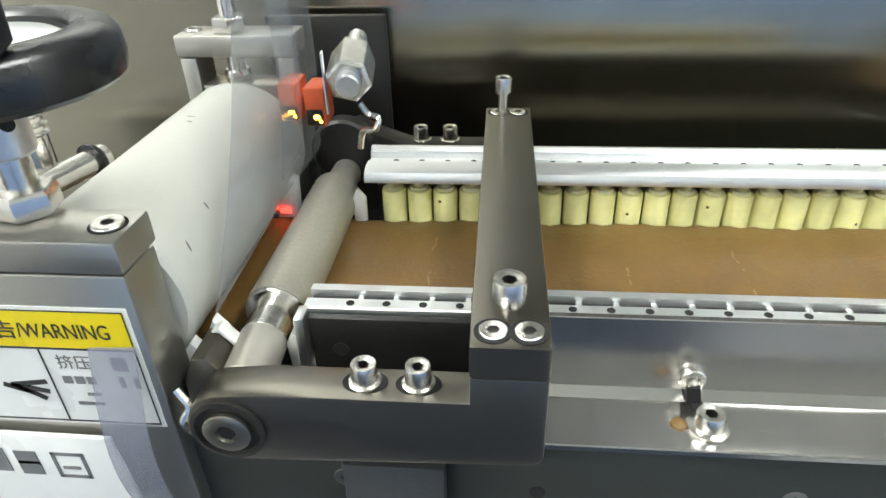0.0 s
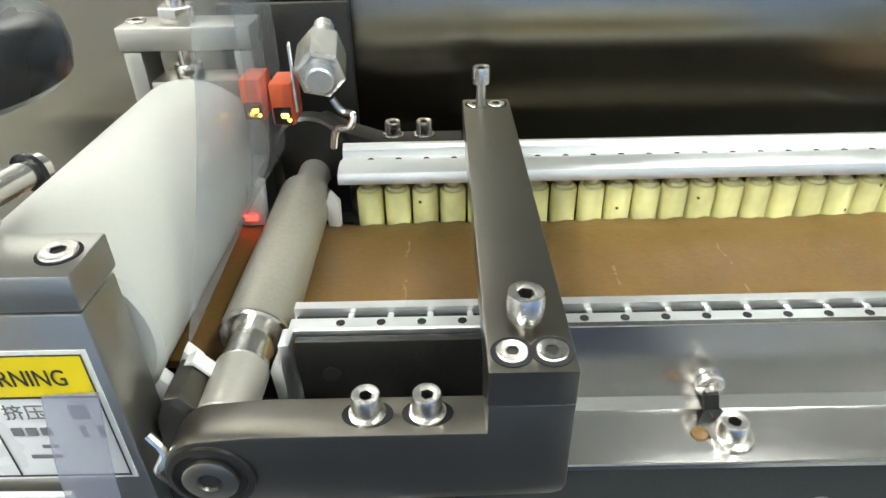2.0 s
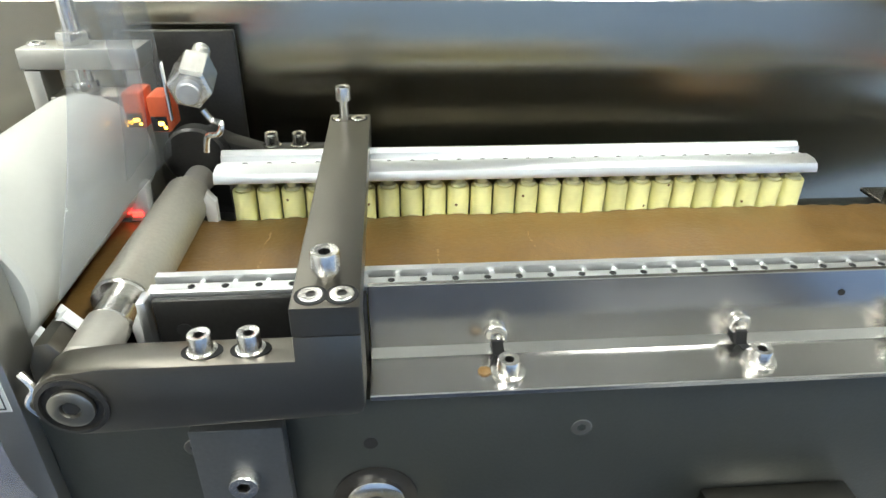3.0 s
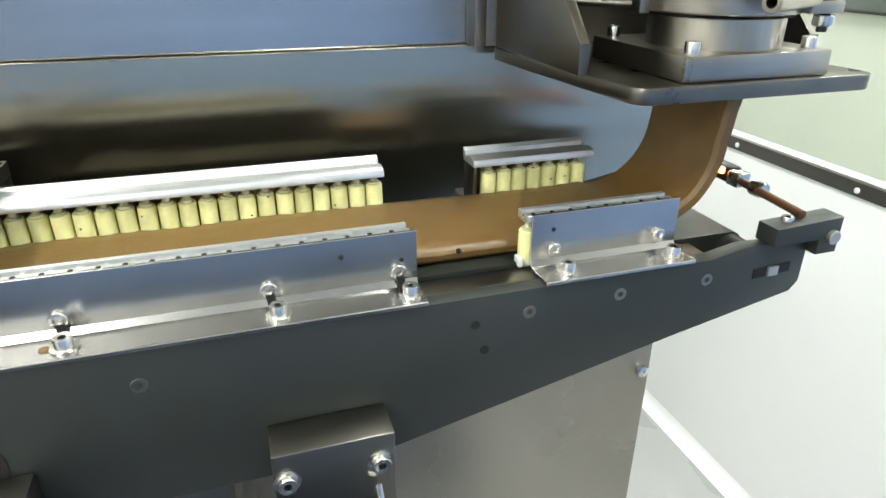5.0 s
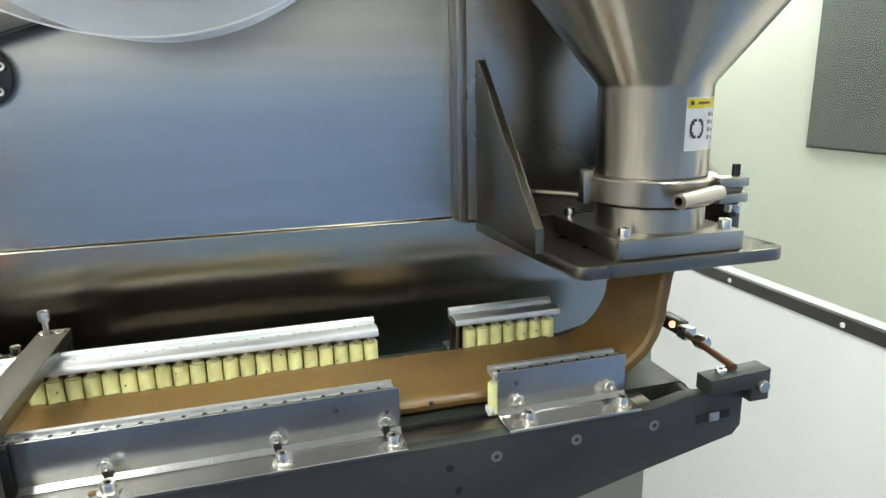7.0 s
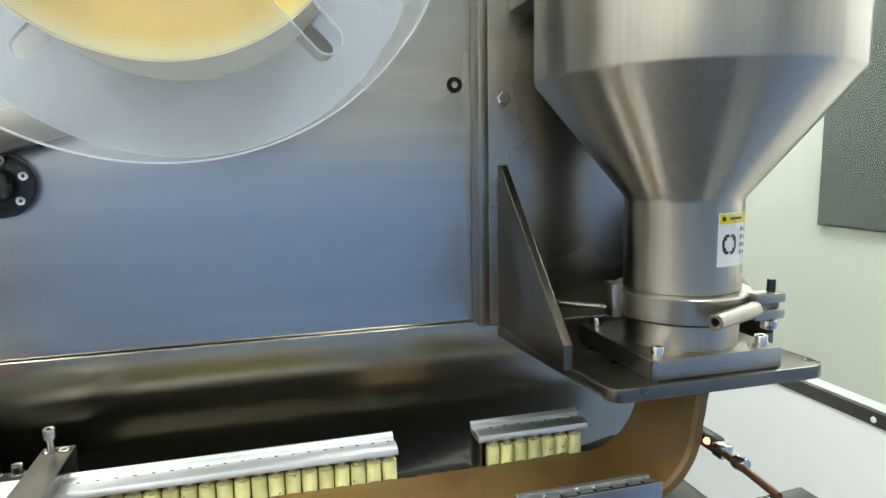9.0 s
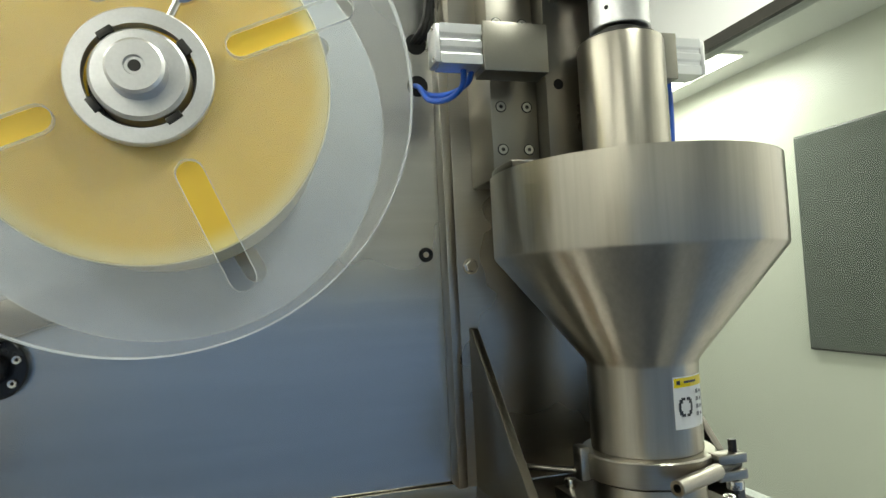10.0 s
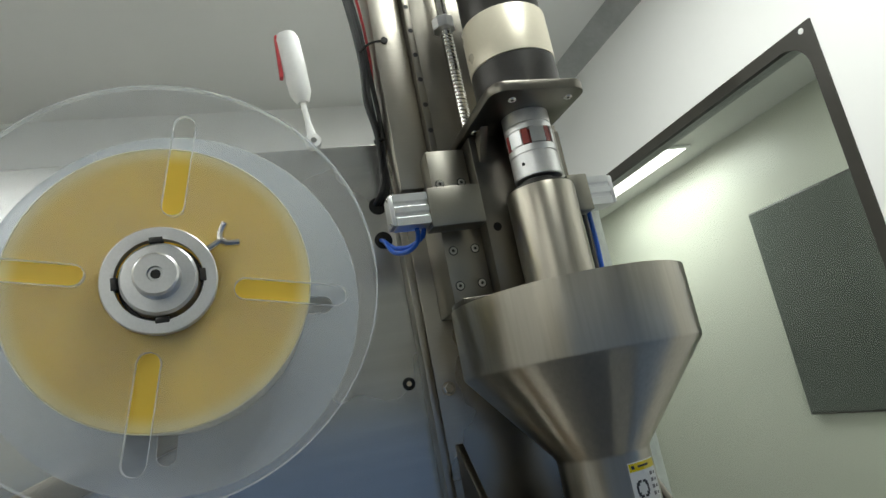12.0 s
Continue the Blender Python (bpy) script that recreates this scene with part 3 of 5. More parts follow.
part("led", lathe(bmesh.new(), [(0.0034, 0), (0.003, 0.002), (0.001, 0.003)], (0.6255, 0.294, 1.130), (-1, -0.4, 0.2), 12), LED_ORANGE, sens)

# ---- the paste ----
paste = thing("paste_sheet", "long flat brown paste sheet on the conveyor belt", "food paste", (0.1, 0.285, 1.104))


def wavy(y_edge, x, amp, pitch=0.0143, x_off=-0.0195):
    return y_edge + amp * (0.5 + 0.5 * math.cos(2 * math.pi * (x - x_off) / pitch))


def paste_band(x0, x1, step, z_top, z_bot, shrink=0.0, seed=0.0):
    """A slab with uneven top and rounded, lightly scalloped long edges."""
    loops = []
    x = x0
    while x <= x1 + 1e-6:
        bump_ = 0.0014 * noise.noise((x * 22 + seed, 0.3, 0)) + 0.0006 * noise.noise((x * 90, 2.3, seed))
        ye0 = 0.2405 + 0.0012 * noise.noise((x * 60, 5.0, seed)) + shrink
        ye1 = 0.3375 + 0.0010 * math.cos(2 * math.pi * x / 0.0143) + 0.001 * noise.noise((x * 50, 9.0, seed)) - shrink
        w = ye1 - ye0
        t = z_top + bump_ - shrink
        lp = [(x, ye0 + 0.003, z_bot), (x, ye0, z_bot + 0.003), (x, ye0 - 0.0005, z_bot + (t - z_bot) * 0.55), (x, ye0 + 0.0012, t - 0.0030), (x, ye0 + 0.005, t - 0.0008)]
        for j in range(1, 8):
            yy = ye0 + 0.005 + (w - 0.010) * j / 8
            lp.append((x, yy, t + 0.0007 * noise.noise((x * 45, yy * 60, 4.0 + seed)) + 0.0006 * math.sin(math.pi * j / 8)))
        lp += [(x, ye1 - 0.003, t - 0.0003), (x, ye1 - 0.0008, t - 0.0012), (x, ye1, z_bot + (t - z_bot) * 0.55), (x, ye1, z_bot + 0.003), (x, ye1 - 0.003, z_bot)]
        loops.append(lp)
        x += step
    return rings(bmesh.new(), loops)


part("paste_band", paste_band(-0.16, 0.52, 0.004, 1.1172, 1.1045), DOUGH, paste)
for i, (mx, my, n_, ln) in enumerate(((0.004, 0.293, 9, 0.05), (0.098, 0.287, 7, 0.03), (0.152, 0.290, 8, 0.04))):
    bm = bmesh.new()
    for j in range(n_ * 3):
        yy = my - ln / 2 + ln * j / (n_ * 3)
        xx = mx + 0.0018 * noise.noise((yy * 120, i * 3.1, 0))
        s = 0.0003 + 0.0004 * random.random()
        box(bm, xx - s, xx + s, yy - s * 1.5, yy + s * 1.5, 1.1160, 1.1177 + 0.0003 * random.random())
    part("paste_crack", bm, DOUGH_MARK, paste, "pale dry crack across the paste")
part("paste_pit", lathe(bmesh.new(), [(0.002, 0), (0.0018, 0.0012), (0.0006, 0.0016)], (0.372, 0.2402, 1.1130), (0, -1, 0.4), 10), HOLE, paste)

drop = thing("paste_curtain", "brown paste curtain falling from the hopper and bending onto the belt", "food paste", (0.55, 0.285, 1.104))
bm = bmesh.new()
loops = []
line = []
for i in range(6):
    line.append((0.455 + 0.012 * i, 1.1110, 0, 0.0056))
R_ = 0.062
for i in range(15):
    a = radians(90 * i / 14)
    line.append((0.515 + R_ * math.sin(a), 1.1110 + R_ * (1 - math.cos(a)), math.degrees(a), 0.0056 + 0.0010 * (i / 14)))
for i in range(1, 7):
    line.append((0.577 + 0.0013 * i, 1.1730 + 0.0073 * i, 90, 0.0066))
for n_, (x, z, a, th) in enumerate(line):
    ca, sa = math.cos(radians(a)), math.sin(radians(a))
    nx, nz = -sa, ca
    y0 = 0.2405 + 0.004 * (a / 90) + 0.0012 * noise.noise((n_ * 0.5, 0, 0))
    y1 = 0.3370 - 0.002 * (a / 90)
    lp = []
    for (yy, s) in ((y0 + 0.003, -1), (y0, -0.6), (y0, 0.5), (y0 + 0.003, 0.95)):
        lp.append((x + nx * th * s, yy, z + nz * th * s))
    for j in range(1, 7):
        yy = y0 + (y1 - y0) * j / 7
        s = 1.0 + 0.08 * noise.noise((n_ * 0.4, j * 0.7, 1.0))
        lp.append((x + nx * th * s, yy, z + nz * th * s))
    for (yy, s) in ((y1 - 0.003, 0.95), (y1, 0.5), (y1, -0.6), (y1 - 0.003, -1)):
        lp.append((x + nx * th * s, yy, z + nz * th * s))
    loops.append(lp)
rings(bm, loops)
part("paste_band", bm, DOUGH, drop)

# ---- roller guides ----
P0, PITCH = -0.0195, 0.0143


def roller_mesh():
    bm = bmesh.new()
    lathe(bm, [(0.0060, -0.0200), (0.0067, -0.0190), (0.0067, 0.0056), (0.0063, 0.0064), (0.0048, 0.0065)], (0, 0, 0), (0, 0, 1), 20)
    return finish(bm, "roller", YELLOW)


def cap_mesh():
    bm = bmesh.new()
    lathe(bm, [(0.0048, 0.0056), (0.0046, 0.0082), (0.0030, 0.0086), (0.0026, 0.0142)], (0, 0, 0), (0, 0, 1), 14)
    return finish(bm, "roller_cap", CAP)


ROLLER, ROLLER_CAP = roller_mesh(), cap_mesh()


def piece(name, mesh, parent, m):
    ob = new(name, mesh)
    ob.parent = parent
    ob.matrix_parent_inverse = ORIGIN.get(parent.name, Matrix())
    ob.matrix_basis = m
    ORIGIN[ob.name] = Matrix()
    return ob


def pin_mesh():
    bm = bmesh.new()
    box(bm, -0.0011, 0.0011, -0.0020, 0.0020, 0.0014, 0.0030, 0.0003, 1)
    return finish(bm, "pin", ALU_GUIDE)


def hole_mesh():
    bm = bmesh.new()
    lathe(bm, [(0.0016, -0.0004), (0.0016, 0.00025)], (0, 0, 0), (0, 0, 1), 12)
    return finish(bm, "pin_hole", HOLE)


PIN, PIN_HOLE = pin_mesh(), hole_mesh()


def far_guide(x0, x1, first, count, label, plate=False):
    g = thing("roller_guide", label, "roller guide", ((x0 + x1) / 2, 0.35, 1.10), group="roller guides beside the paste")
    prof_ = [(0.3615, 1.1465), (0.3615, 1.1510), (0.3590, 1.1510), (0.3575, 1.1490), (0.3560, 1.1490), (0.3555, 1.1455), (0.3480, 1.1462), (0.3470, 1.1478), (0.3390, 1.1478), (0.3345, 1.1462), (0.3330, 1.1430), (0.3330, 1.1408), (0.3345, 1.1402), (0.3600, 1.1402)]
    part("channel", prism(bmesh.new(), prof_, "x", x0, x1, 0.0003, 1), ALU_GUIDE, g)
    part("back_angle", prism(bmesh.new(), [(0.3618, 1.1465), (0.3642, 1.1465), (0.3642, 1.1045), (0.386, 1.1045), (0.386, 1.1018), (0.3618, 1.1018)], "x", x0 + 0.001, x1 - 0.002, 0.0004, 1), ANGLE, g)
    part("bottom_rail", box(bmesh.new(), x0, x1, 0.339, 0.3485, 1.1012, 1.1060, 0.0006), ALU, g)
    if plate:
        part("end_plate", box(bmesh.new(), x0 + 0.0015, x0 + 0.0040, 0.3365, 0.3610, 1.1065, 1.1400, 0.0004), BLAST, g)
    for i in range(count):
        x = P0 + PITCH * (first + i)
        r = piece("roller", ROLLER, g, pose(x, 0.3435, 1.1265, random.uniform(-0.6, 0.6), random.uniform(-0.8, 0.8), random.uniform(0, 360)))
        piece("cap", ROLLER_CAP, r, Matrix())
        piece("pin_hole", PIN_HOLE, g, pose(x + 0.001, 0.3515, 1.1457))
        if random.random() < 0.35:
            bm = bmesh.new()
            a = radians(random.uniform(225, 315))
            zz = random.uniform(-0.008, 0.008)
            lathe(bm, [(0.0007, 0), (0.0009, 0.0003), (0.0003, 0.0004)], (0.0064 * math.cos(a), 0.0064 * math.sin(a), zz), (math.cos(a), math.sin(a), 0), 7)
            s = part("speck", bm, DOUGH, g)
            s.matrix_basis = pose(x, 0.3435, 1.1265)
    return g


def near_guide(x0, x1, first, count, label, bracket_x0):
    g = thing("roller_guide", label, "roller guide", ((x0 + x1) / 2, 0.23, 1.10), group="roller guides beside the paste")
    prof_ = [(0.2225, 1.1360), (0.2225, 1.1402), (0.2230, 1.1408), (0.2286, 1.1408), (0.2290, 1.1372), (0.2334, 1.1372), (0.2338, 1.1412), (0.2378, 1.1412), (0.2384, 1.1404), (0.2384, 1.1350), (0.2300, 1.1340)]
    part("channel", prism(bmesh.new(), prof_, "x", x0, x1, 0.0003, 1), ALU_GUIDE, g)
    # Black strip on the groove floor paints the shade between the pins.
    part("groove_shade", box(bmesh.new(), x0 + 0.001, x1 - 0.001, 0.2292, 0.2332, 1.1374, 1.1380), HOLE, g)
    part("rail_foot", box(bmesh.new(), x0 - 0.0040, x0 - 0.0002, 0.2240, 0.2330, 1.1012, 1.1085, 0.001), WHITE_PL, g)
    part("bottom_rail", box(bmesh.new(), x0, x1, 0.224, 0.2355, 1.1012, 1.1060, 0.0006), ALU, g)
    for i in range(count):
        x = P0 + PITCH * (first + i)
        if x < x0 or x > x1:
            continue
        r = piece("roller", ROLLER, g, pose(x, 0.2298, 1.1215, 0, 0, random.uniform(0, 360)))
        piece("cap", ROLLER_CAP, r, Matrix())
        piece("pin_hole", PIN_HOLE, g, pose(x + 0.001, 0.2258, 1.1408))
        piece("pin", PIN, g, pose(x + 0.004, 0.2312, 1.1366))
    # angle bracket that carries the guide
    if bracket_x0 is not None:
        pr = [(0.2222, 1.1420), (0.2200, 1.1420), (0.2197, 1.1416), (0.2195, 1.1250), (0.2194, 1.1085), (0.2165, 1.1045), (0.1925, 1.1045), (0.1920, 1.1040), (0.1920, 1.1020), (0.2185, 1.1015), (0.2222, 1.1050)]
        br = part("angle_bracket", prism(bmesh.new(), pr, "x", bracket_x0, x1 + 0.003, 0.0003, 1), ANGLE, g)
        return g, br
    return g, None


far_guide(-0.0335, 0.3305, 0, 25, "long aluminium channel with yellow vertical rollers behind the paste")
far_guide(0.407, 0.519, 31, 7, "short aluminium channel with yellow vertical rollers behind the paste", True)
ng, nb = near_guide(-0.0365, 0.3225, 0, 25, "long aluminium roller channel on a steel angle bracket", 0.057)
ng2, nb2 = near_guide(0.405, 0.5225, 30, 8, "short aluminium roller channel on a steel angle bracket", 0.4075)


def bracket_bolts(br, x, slot=True):
    """Screw on the flange and nut on the upright face, with the open slot between them."""
    part("washer", lathe(bmesh.new(), [(0.0078, 0), (0.0078, 0.0012), (0.007, 0.0014)], (x + 0.004, 0.2035, 1.1046), (0, 0, 1), 24), SCREW, br)
    screw(br, (x + 0.004, 0.2035, 1.1058), 0.0052, 0.0065, turn=x * 30)
    part("nut", lathe(bmesh.new(), [(0.0048, 0), (0.0052, 0.0005), (0.0052, 0.0022), (0.0046, 0.0028), (0.0026, 0.0029), (0.0024, 0.0012)], (x, 0.2194, 1.1150), (0, -1, 0), 24), SCREW, br)
    if slot:
        part("slot", prism(bmesh.new(), [(x - 0.001, 1.1048), (x + 0.0045, 1.1048), (x + 0.0030, 1.1125), (x - 0.0022, 1.1125)], "y", 0.2155, 0.2192), HOLE, br)
        part("flange_slot", prism(bmesh.new(), [(x + 0.0002, 0.2165), (x + 0.0052, 0.2165), (x + 0.0064, 0.2085), (x + 0.0018, 0.2085)], "z", 1.1042, 1.1049), HOLE, br)


for bx in (0.114, 0.230):
    bracket_bolts(nb, bx)
bracket_bolts(nb, 0.3125)
part("paste_crumb", lathe(bmesh.new(), [(0.0032, 0), (0.0030, 0.0008), (0.0014, 0.0014)], (0.1075, 0.2045, 1.1045), (0, 0, 1), 9), DOUGH, nb)
bracket_bolts(nb2, 0.425, False)
bracket_bolts(nb2, 0.510, False)
for br, hx, hz in ((nb, 0.276, 1.1300), (nb2, 0.424, 1.1300), (nb, 0.315, 1.1225)):
    disc_hole(br, (hx, 0.2195, hz), 0.0016, (0, -1, 0), 0.0002, "small_hole")
# dark backing left of the press bar
part("backing_plate", box(bmesh.new(), -0.034, 0.0565, 0.2185, 0.2220, 1.1010, 1.1385, 0.0006), BLACK_OX, ng)
part("end_clip", box(bmesh.new(), -0.0385, -0.0345, 0.2140, 0.2235, 1.112, 1.141, 0.0008), ALU, ng)
disc_hole(ng, (-0.0225, 0.2185, 1.1235), 0.0032, (0, -1, 0), 0.0002, "small_hole")

# ---- press bar and its arms ----
press = thing("press_bar", "satin taupe steel cross bar on two screwed arms", "press bar", (0.04, 0.28, 1.10))
bm = bmesh.new()
prism(bm, [(0.1803, 1.1465), (0.1803, 1.1590), (0.397, 1.1605), (0.397, 1.1490)], "x", 0.0300, 0.0560, 0.0010)
part("bar", bm, BLAST, press)
part("support_block", box(bmesh.new(), 0.0306, 0.0554, 0.1965, 0.2090, 1.1020, 1.1462, 0.0015), BLAST, press)
part("support_block", box(bmesh.new(), 0.0302, 0.0558, 0.3780, 0.3965, 1.1020, 1.1484, 0.0015), BLAST, press)
arm = []
for i in range(17):
    a = radians(270 - 180 * i / 16)
    arm.append((-0.0550 + 0.0148 * math.cos(a), 1.1180 + 0.0155 * math.sin(a)))
arm += [(-0.040, 1.1350), (0.0300, 1.1350), (0.0302, 1.1462), (0.0558, 1.1462), (0.0558, 1.1105), (0.0545, 1.1075), (0.0515, 1.1062), (-0.050, 1.1026)]
part("arm", prism(bmesh.new(), arm, "y", 0.1800, 0.1960, 0.0010), BLAST, press)
arm_b = [(-0.0690, 1.118), (-0.068, 1.138), (-0.060, 1.150), (-0.048, 1.153), (-0.035, 1.146), (-0.015, 1.139), (0.0298, 1.139), (0.0298, 1.1000), (-0.06, 1.10)]
part("arm", prism(bmesh.new(), arm_b, "y", 0.3880, 0.4060, 0.0012), BLACK_OX, press)
bm = lathe(bmesh.new(), [(0.0135, 0), (0.0135, 0.0012), (0.0118, 0.0016), (0.0112, 0.0002)], (-0.0550, 0.1800, 1.1180), (0, -1, 0), 40)
part("pivot_ring", bm, BLACK_OX, press)
bm = lathe(bmesh.new(), [(0.0086, 0.0005), (0.0086, 0.0022), (0.0078, 0.0027), (0.0040, 0.0027), (0.0036, 0.0012)], (-0.0550, 0.1800, 1.1180), (0, -1, 0), 36)
part("pivot_cap", bm, SATIN_MID, press)
part("pivot_socket", lathe(bmesh.new(), [(0.0034, 0.0014), (0.0034, 0.0018)], (-0.0550, 0.1800, 1.1180), (0, -1, 0), 6), HOLE, press)
for sx in (-0.006, 0.0125):
    part("washer", lathe(bmesh.new(), [(0.0058, 0), (0.0058, 0.0010), (0.0052, 0.0012)], (sx, 0.1885, 1.1351), (0, 0, 1), 28), SCREW, press)
    screw(press, (sx, 0.1885, 1.1362), 0.0046, 0.0074, turn=sx * 50)
    part("slot", prism(bmesh.new(), [(sx + 0.0080 * math.cos(2 * math.pi * i / 20), 0.1885 + 0.0056 * math.sin(2 * math.pi * i / 20)) for i in range(20)], "z", 1.1347, 1.1353), HOLE, press)
for sx in (-0.010, 0.008):
    part("washer", lathe(bmesh.new(), [(0.0062, 0), (0.0062, 0.0010), (0.0055, 0.0012)], (sx, 0.3990, 1.1391), (0, 0, 1), 24), SCREW, press)
    screw(press, (sx, 0.3990, 1.1400), 0.0047, 0.0080, turn=sx * 50)
for sx in (0.0375, 0.0490):
    part("counterbore", lathe(bmesh.new(), [(0.0063, 0), (0.0063, 0.0004)], (sx, 0.1885, 1.1590), (0, -0.007, 1), 28), HOLE, press)
    screw(press, (sx, 0.1885, 1.1592), 0.0047, 0.0009, (0, -0.007, 1), turn=sx * 90)
    part("counterbore", lathe(bmesh.new(), [(0.0058, 0), (0.0058, 0.0004)], (sx - 0.0005, 0.3890, 1.1603), (0, -0.033, 1), 28), HOLE, press)
    screw(press, (sx - 0.0005, 0.3890, 1.1605), 0.0046, 0.0008, (0, -0.033, 1))
screw(press, (0.0425, 0.2015, 1.1625), 0.0058, 0.0085)
part("screw_shank", rod(bmesh.new(), (0.0425, 0.2015, 1.157), (0.0425, 0.2015, 1.1627), 0.0036, 16), SCREW, press)
screw(press, (0.0398, 0.3850, 1.1740), 0.0050, 0.0085)
part("screw_shank", rod(bmesh.new(), (0.0398, 0.3850, 1.158), (0.0398, 0.3850, 1.1742), 0.0030, 16), SCREW, press)

# ---- knurled roller ----
kn = thing("knurled_roller", "slim grey knurled roller resting on the paste", "roller", (-0.0535, 0.28, 1.1270))
KX, KZ = -0.0535, 1.1270
bm = bmesh.new()
seg, rows_ = 72, 84
loops = [[(KX + 0.0128 * math.cos(2 * math.pi * i / seg), 0.2360, KZ + 0.0128 * math.sin(2 * math.pi * i / seg)) for i in range(seg)]]
for j in range(rows_ + 1):
    yy = 0.2362 + 0.1108 * j / rows_
    loops.append([(KX + (0.0134 + 0.00022 * ((i + j) % 2)) * math.cos(2 * math.pi * i / seg), yy, KZ + (0.0134 + 0.00022 * ((i + j) % 2)) * math.sin(2 * math.pi * i / seg)) for i in range(seg)])
loops.append([(KX + 0.0128 * math.cos(2 * math.pi * i / seg), 0.3474, KZ + 0.0128 * math.sin(2 * math.pi * i / seg)) for i in range(seg)])
rings(bm, loops)
part("barrel", bm, KNURL, kn)
part("shaft", rod(bmesh.new(), (KX, 0.2180, KZ), (KX, 0.2362, KZ), 0.0090, 28, 0.0005), SCREW, kn)
part("end_disc", lathe(bmesh.new(), [(0.0126, 0), (0.0134, 0.0006), (0.0134, 0.0016), (0.0130, 0.0019)], (KX, 0.2340, KZ), (0, 1, 0), 48), SCREW, kn)
part("sleeve", rod(bmesh.new(), (KX, 0.1962, KZ - 0.003), (KX, 0.2195, KZ - 0.0005), 0.0096, 28, 0.0008), TUBE_GREY, kn)
part("shaft", lathe(bmesh.new(), [(0.0126, 0), (0.0088, 0.005), (0.0086, 0.030), (0.0098, 0.031), (0.0098, 0.037)], (KX, 0.3476, KZ), (0, 1, 0), 28), TUBE_GREY, kn)

# ---- big coated roller ----
RX, RZ, RR = -0.1095, 1.1495, 0.0355
white = thing("coated_roller", "thick cream-white coated roller over the paste", "roller", (RX, 0.29, RZ))
part("barrel", lathe(bmesh.new(), [(RR - 0.002, 0), (RR, 0.002), (RR, 0.1565), (RR - 0.002, 0.1585)], (RX, 0.2095, RZ), (0, 1, 0), 72), WHITE_ROLL, white)
part("shaft", rod(bmesh.new(), (RX, 0.368, RZ), (RX, 0.44, RZ), 0.01, 24), SCREW, white)


def smudge(y, a, ln, tilt, wid):
    """A thin dark smear on the roller's skin, a degrees round from its top."""
    bm = bmesh.new()
    lo, hi = [], []
    for i in range(9):
        s = i / 8 - 0.5
        aa = radians(90 - a) + tilt * s * ln / RR
        yy = y + s * ln * 0.2
        wv = wid * (1 - (2 * s) ** 2) * (0.7 + 0.5 * random.random()) + 0.0002
        for dst, off in ((lo, -wv), (hi, wv)):
            dst.append(bm.verts.new((RX + (RR + 0.00025) * math.cos(aa), yy + off, RZ + (RR + 0.00025) * math.sin(aa))))
    for i in range(8):
        bm.faces.new((lo[i], lo[i + 1], hi[i + 1], hi[i]))
    part("smear", bm, INK_GREY, white, "dark thin smear")


smudge(0.318, 0.0, 0.011, 1.0, 0.0010)
smudge(0.312, 32.0, 0.005, 1.0, 0.0005)
smudge(0.305, 36.0, 0.004, 0.8, 0.0005)
smudge(0.250, 88.0, 0.004, 0.8, 0.0005)
smudge(0.225, 96.0, 0.006, 0.8, 0.0004)

# ---- bearing box with the warning sign ----
bx = thing("bearing_housing", "satin grey steel bearing housing beside the roller", "bearing housing", (-0.12, 0.197, 0.98))
part("body", box(bmesh.new(), -0.175, -0.0795, 0.1868, 0.2078, 0.985, 1.1775, 0.0012), GREY_BLOCK, bx)
part("cap", box(bmesh.new(), -0.176, -0.0785, 0.1858, 0.2085, 1.1785, 1.1905, 0.0012), GREY_BLOCK, bx)
part("counterbore", lathe(bmesh.new(), [(0.0062, 0), (0.0062, 0.0003)], (-0.0862, 0.1970, 1.1905), (0, 0, 1), 28), HOLE, bx)
screw(bx, (-0.0862, 0.1970, 1.1906), 0.0052, 0.0012)
part("spring_clip", wire(bmesh.new(), [(-0.0755, 0.188, 1.128), (-0.071, 0.186, 1.122), (-0.0735, 0.184, 1.116), (-0.070, 0.184, 1.110)], 0.0016), SCREW, bx)

sign = thing("warning_sign", "white and yellow warning sticker on the bearing housing", "warning sign", (-0.12, 0.1862, 1.138))


def flat(name, x0, x1, z0, z1, y, material, parent):
    return part(name, box(bmesh.new(), x0, x1, y - 0.0003, y, z0, z1), material, parent)


SY = 0.1866
flat("sticker", -0.172, -0.0825, 1.1105, 1.1650, SY, STICKER, sign)
flat("yellow_band", -0.1705, -0.0840, 1.1478, 1.1635, SY - 0.0004, SIGN_YELLOW, sign)
for a in ((-0.1705, -0.0840, 1.1469, 1.1475), (-0.1705, -0.0840, 1.1120, 1.1125), (-0.0844, -0.0840, 1.1120, 1.1635), (-0.1197, -0.1193, 1.1125, 1.1469), (-0.1705, -0.0840, 1.1633, 1.1637)):
    flat("rule", *a, SY - 0.0005, INK, sign)


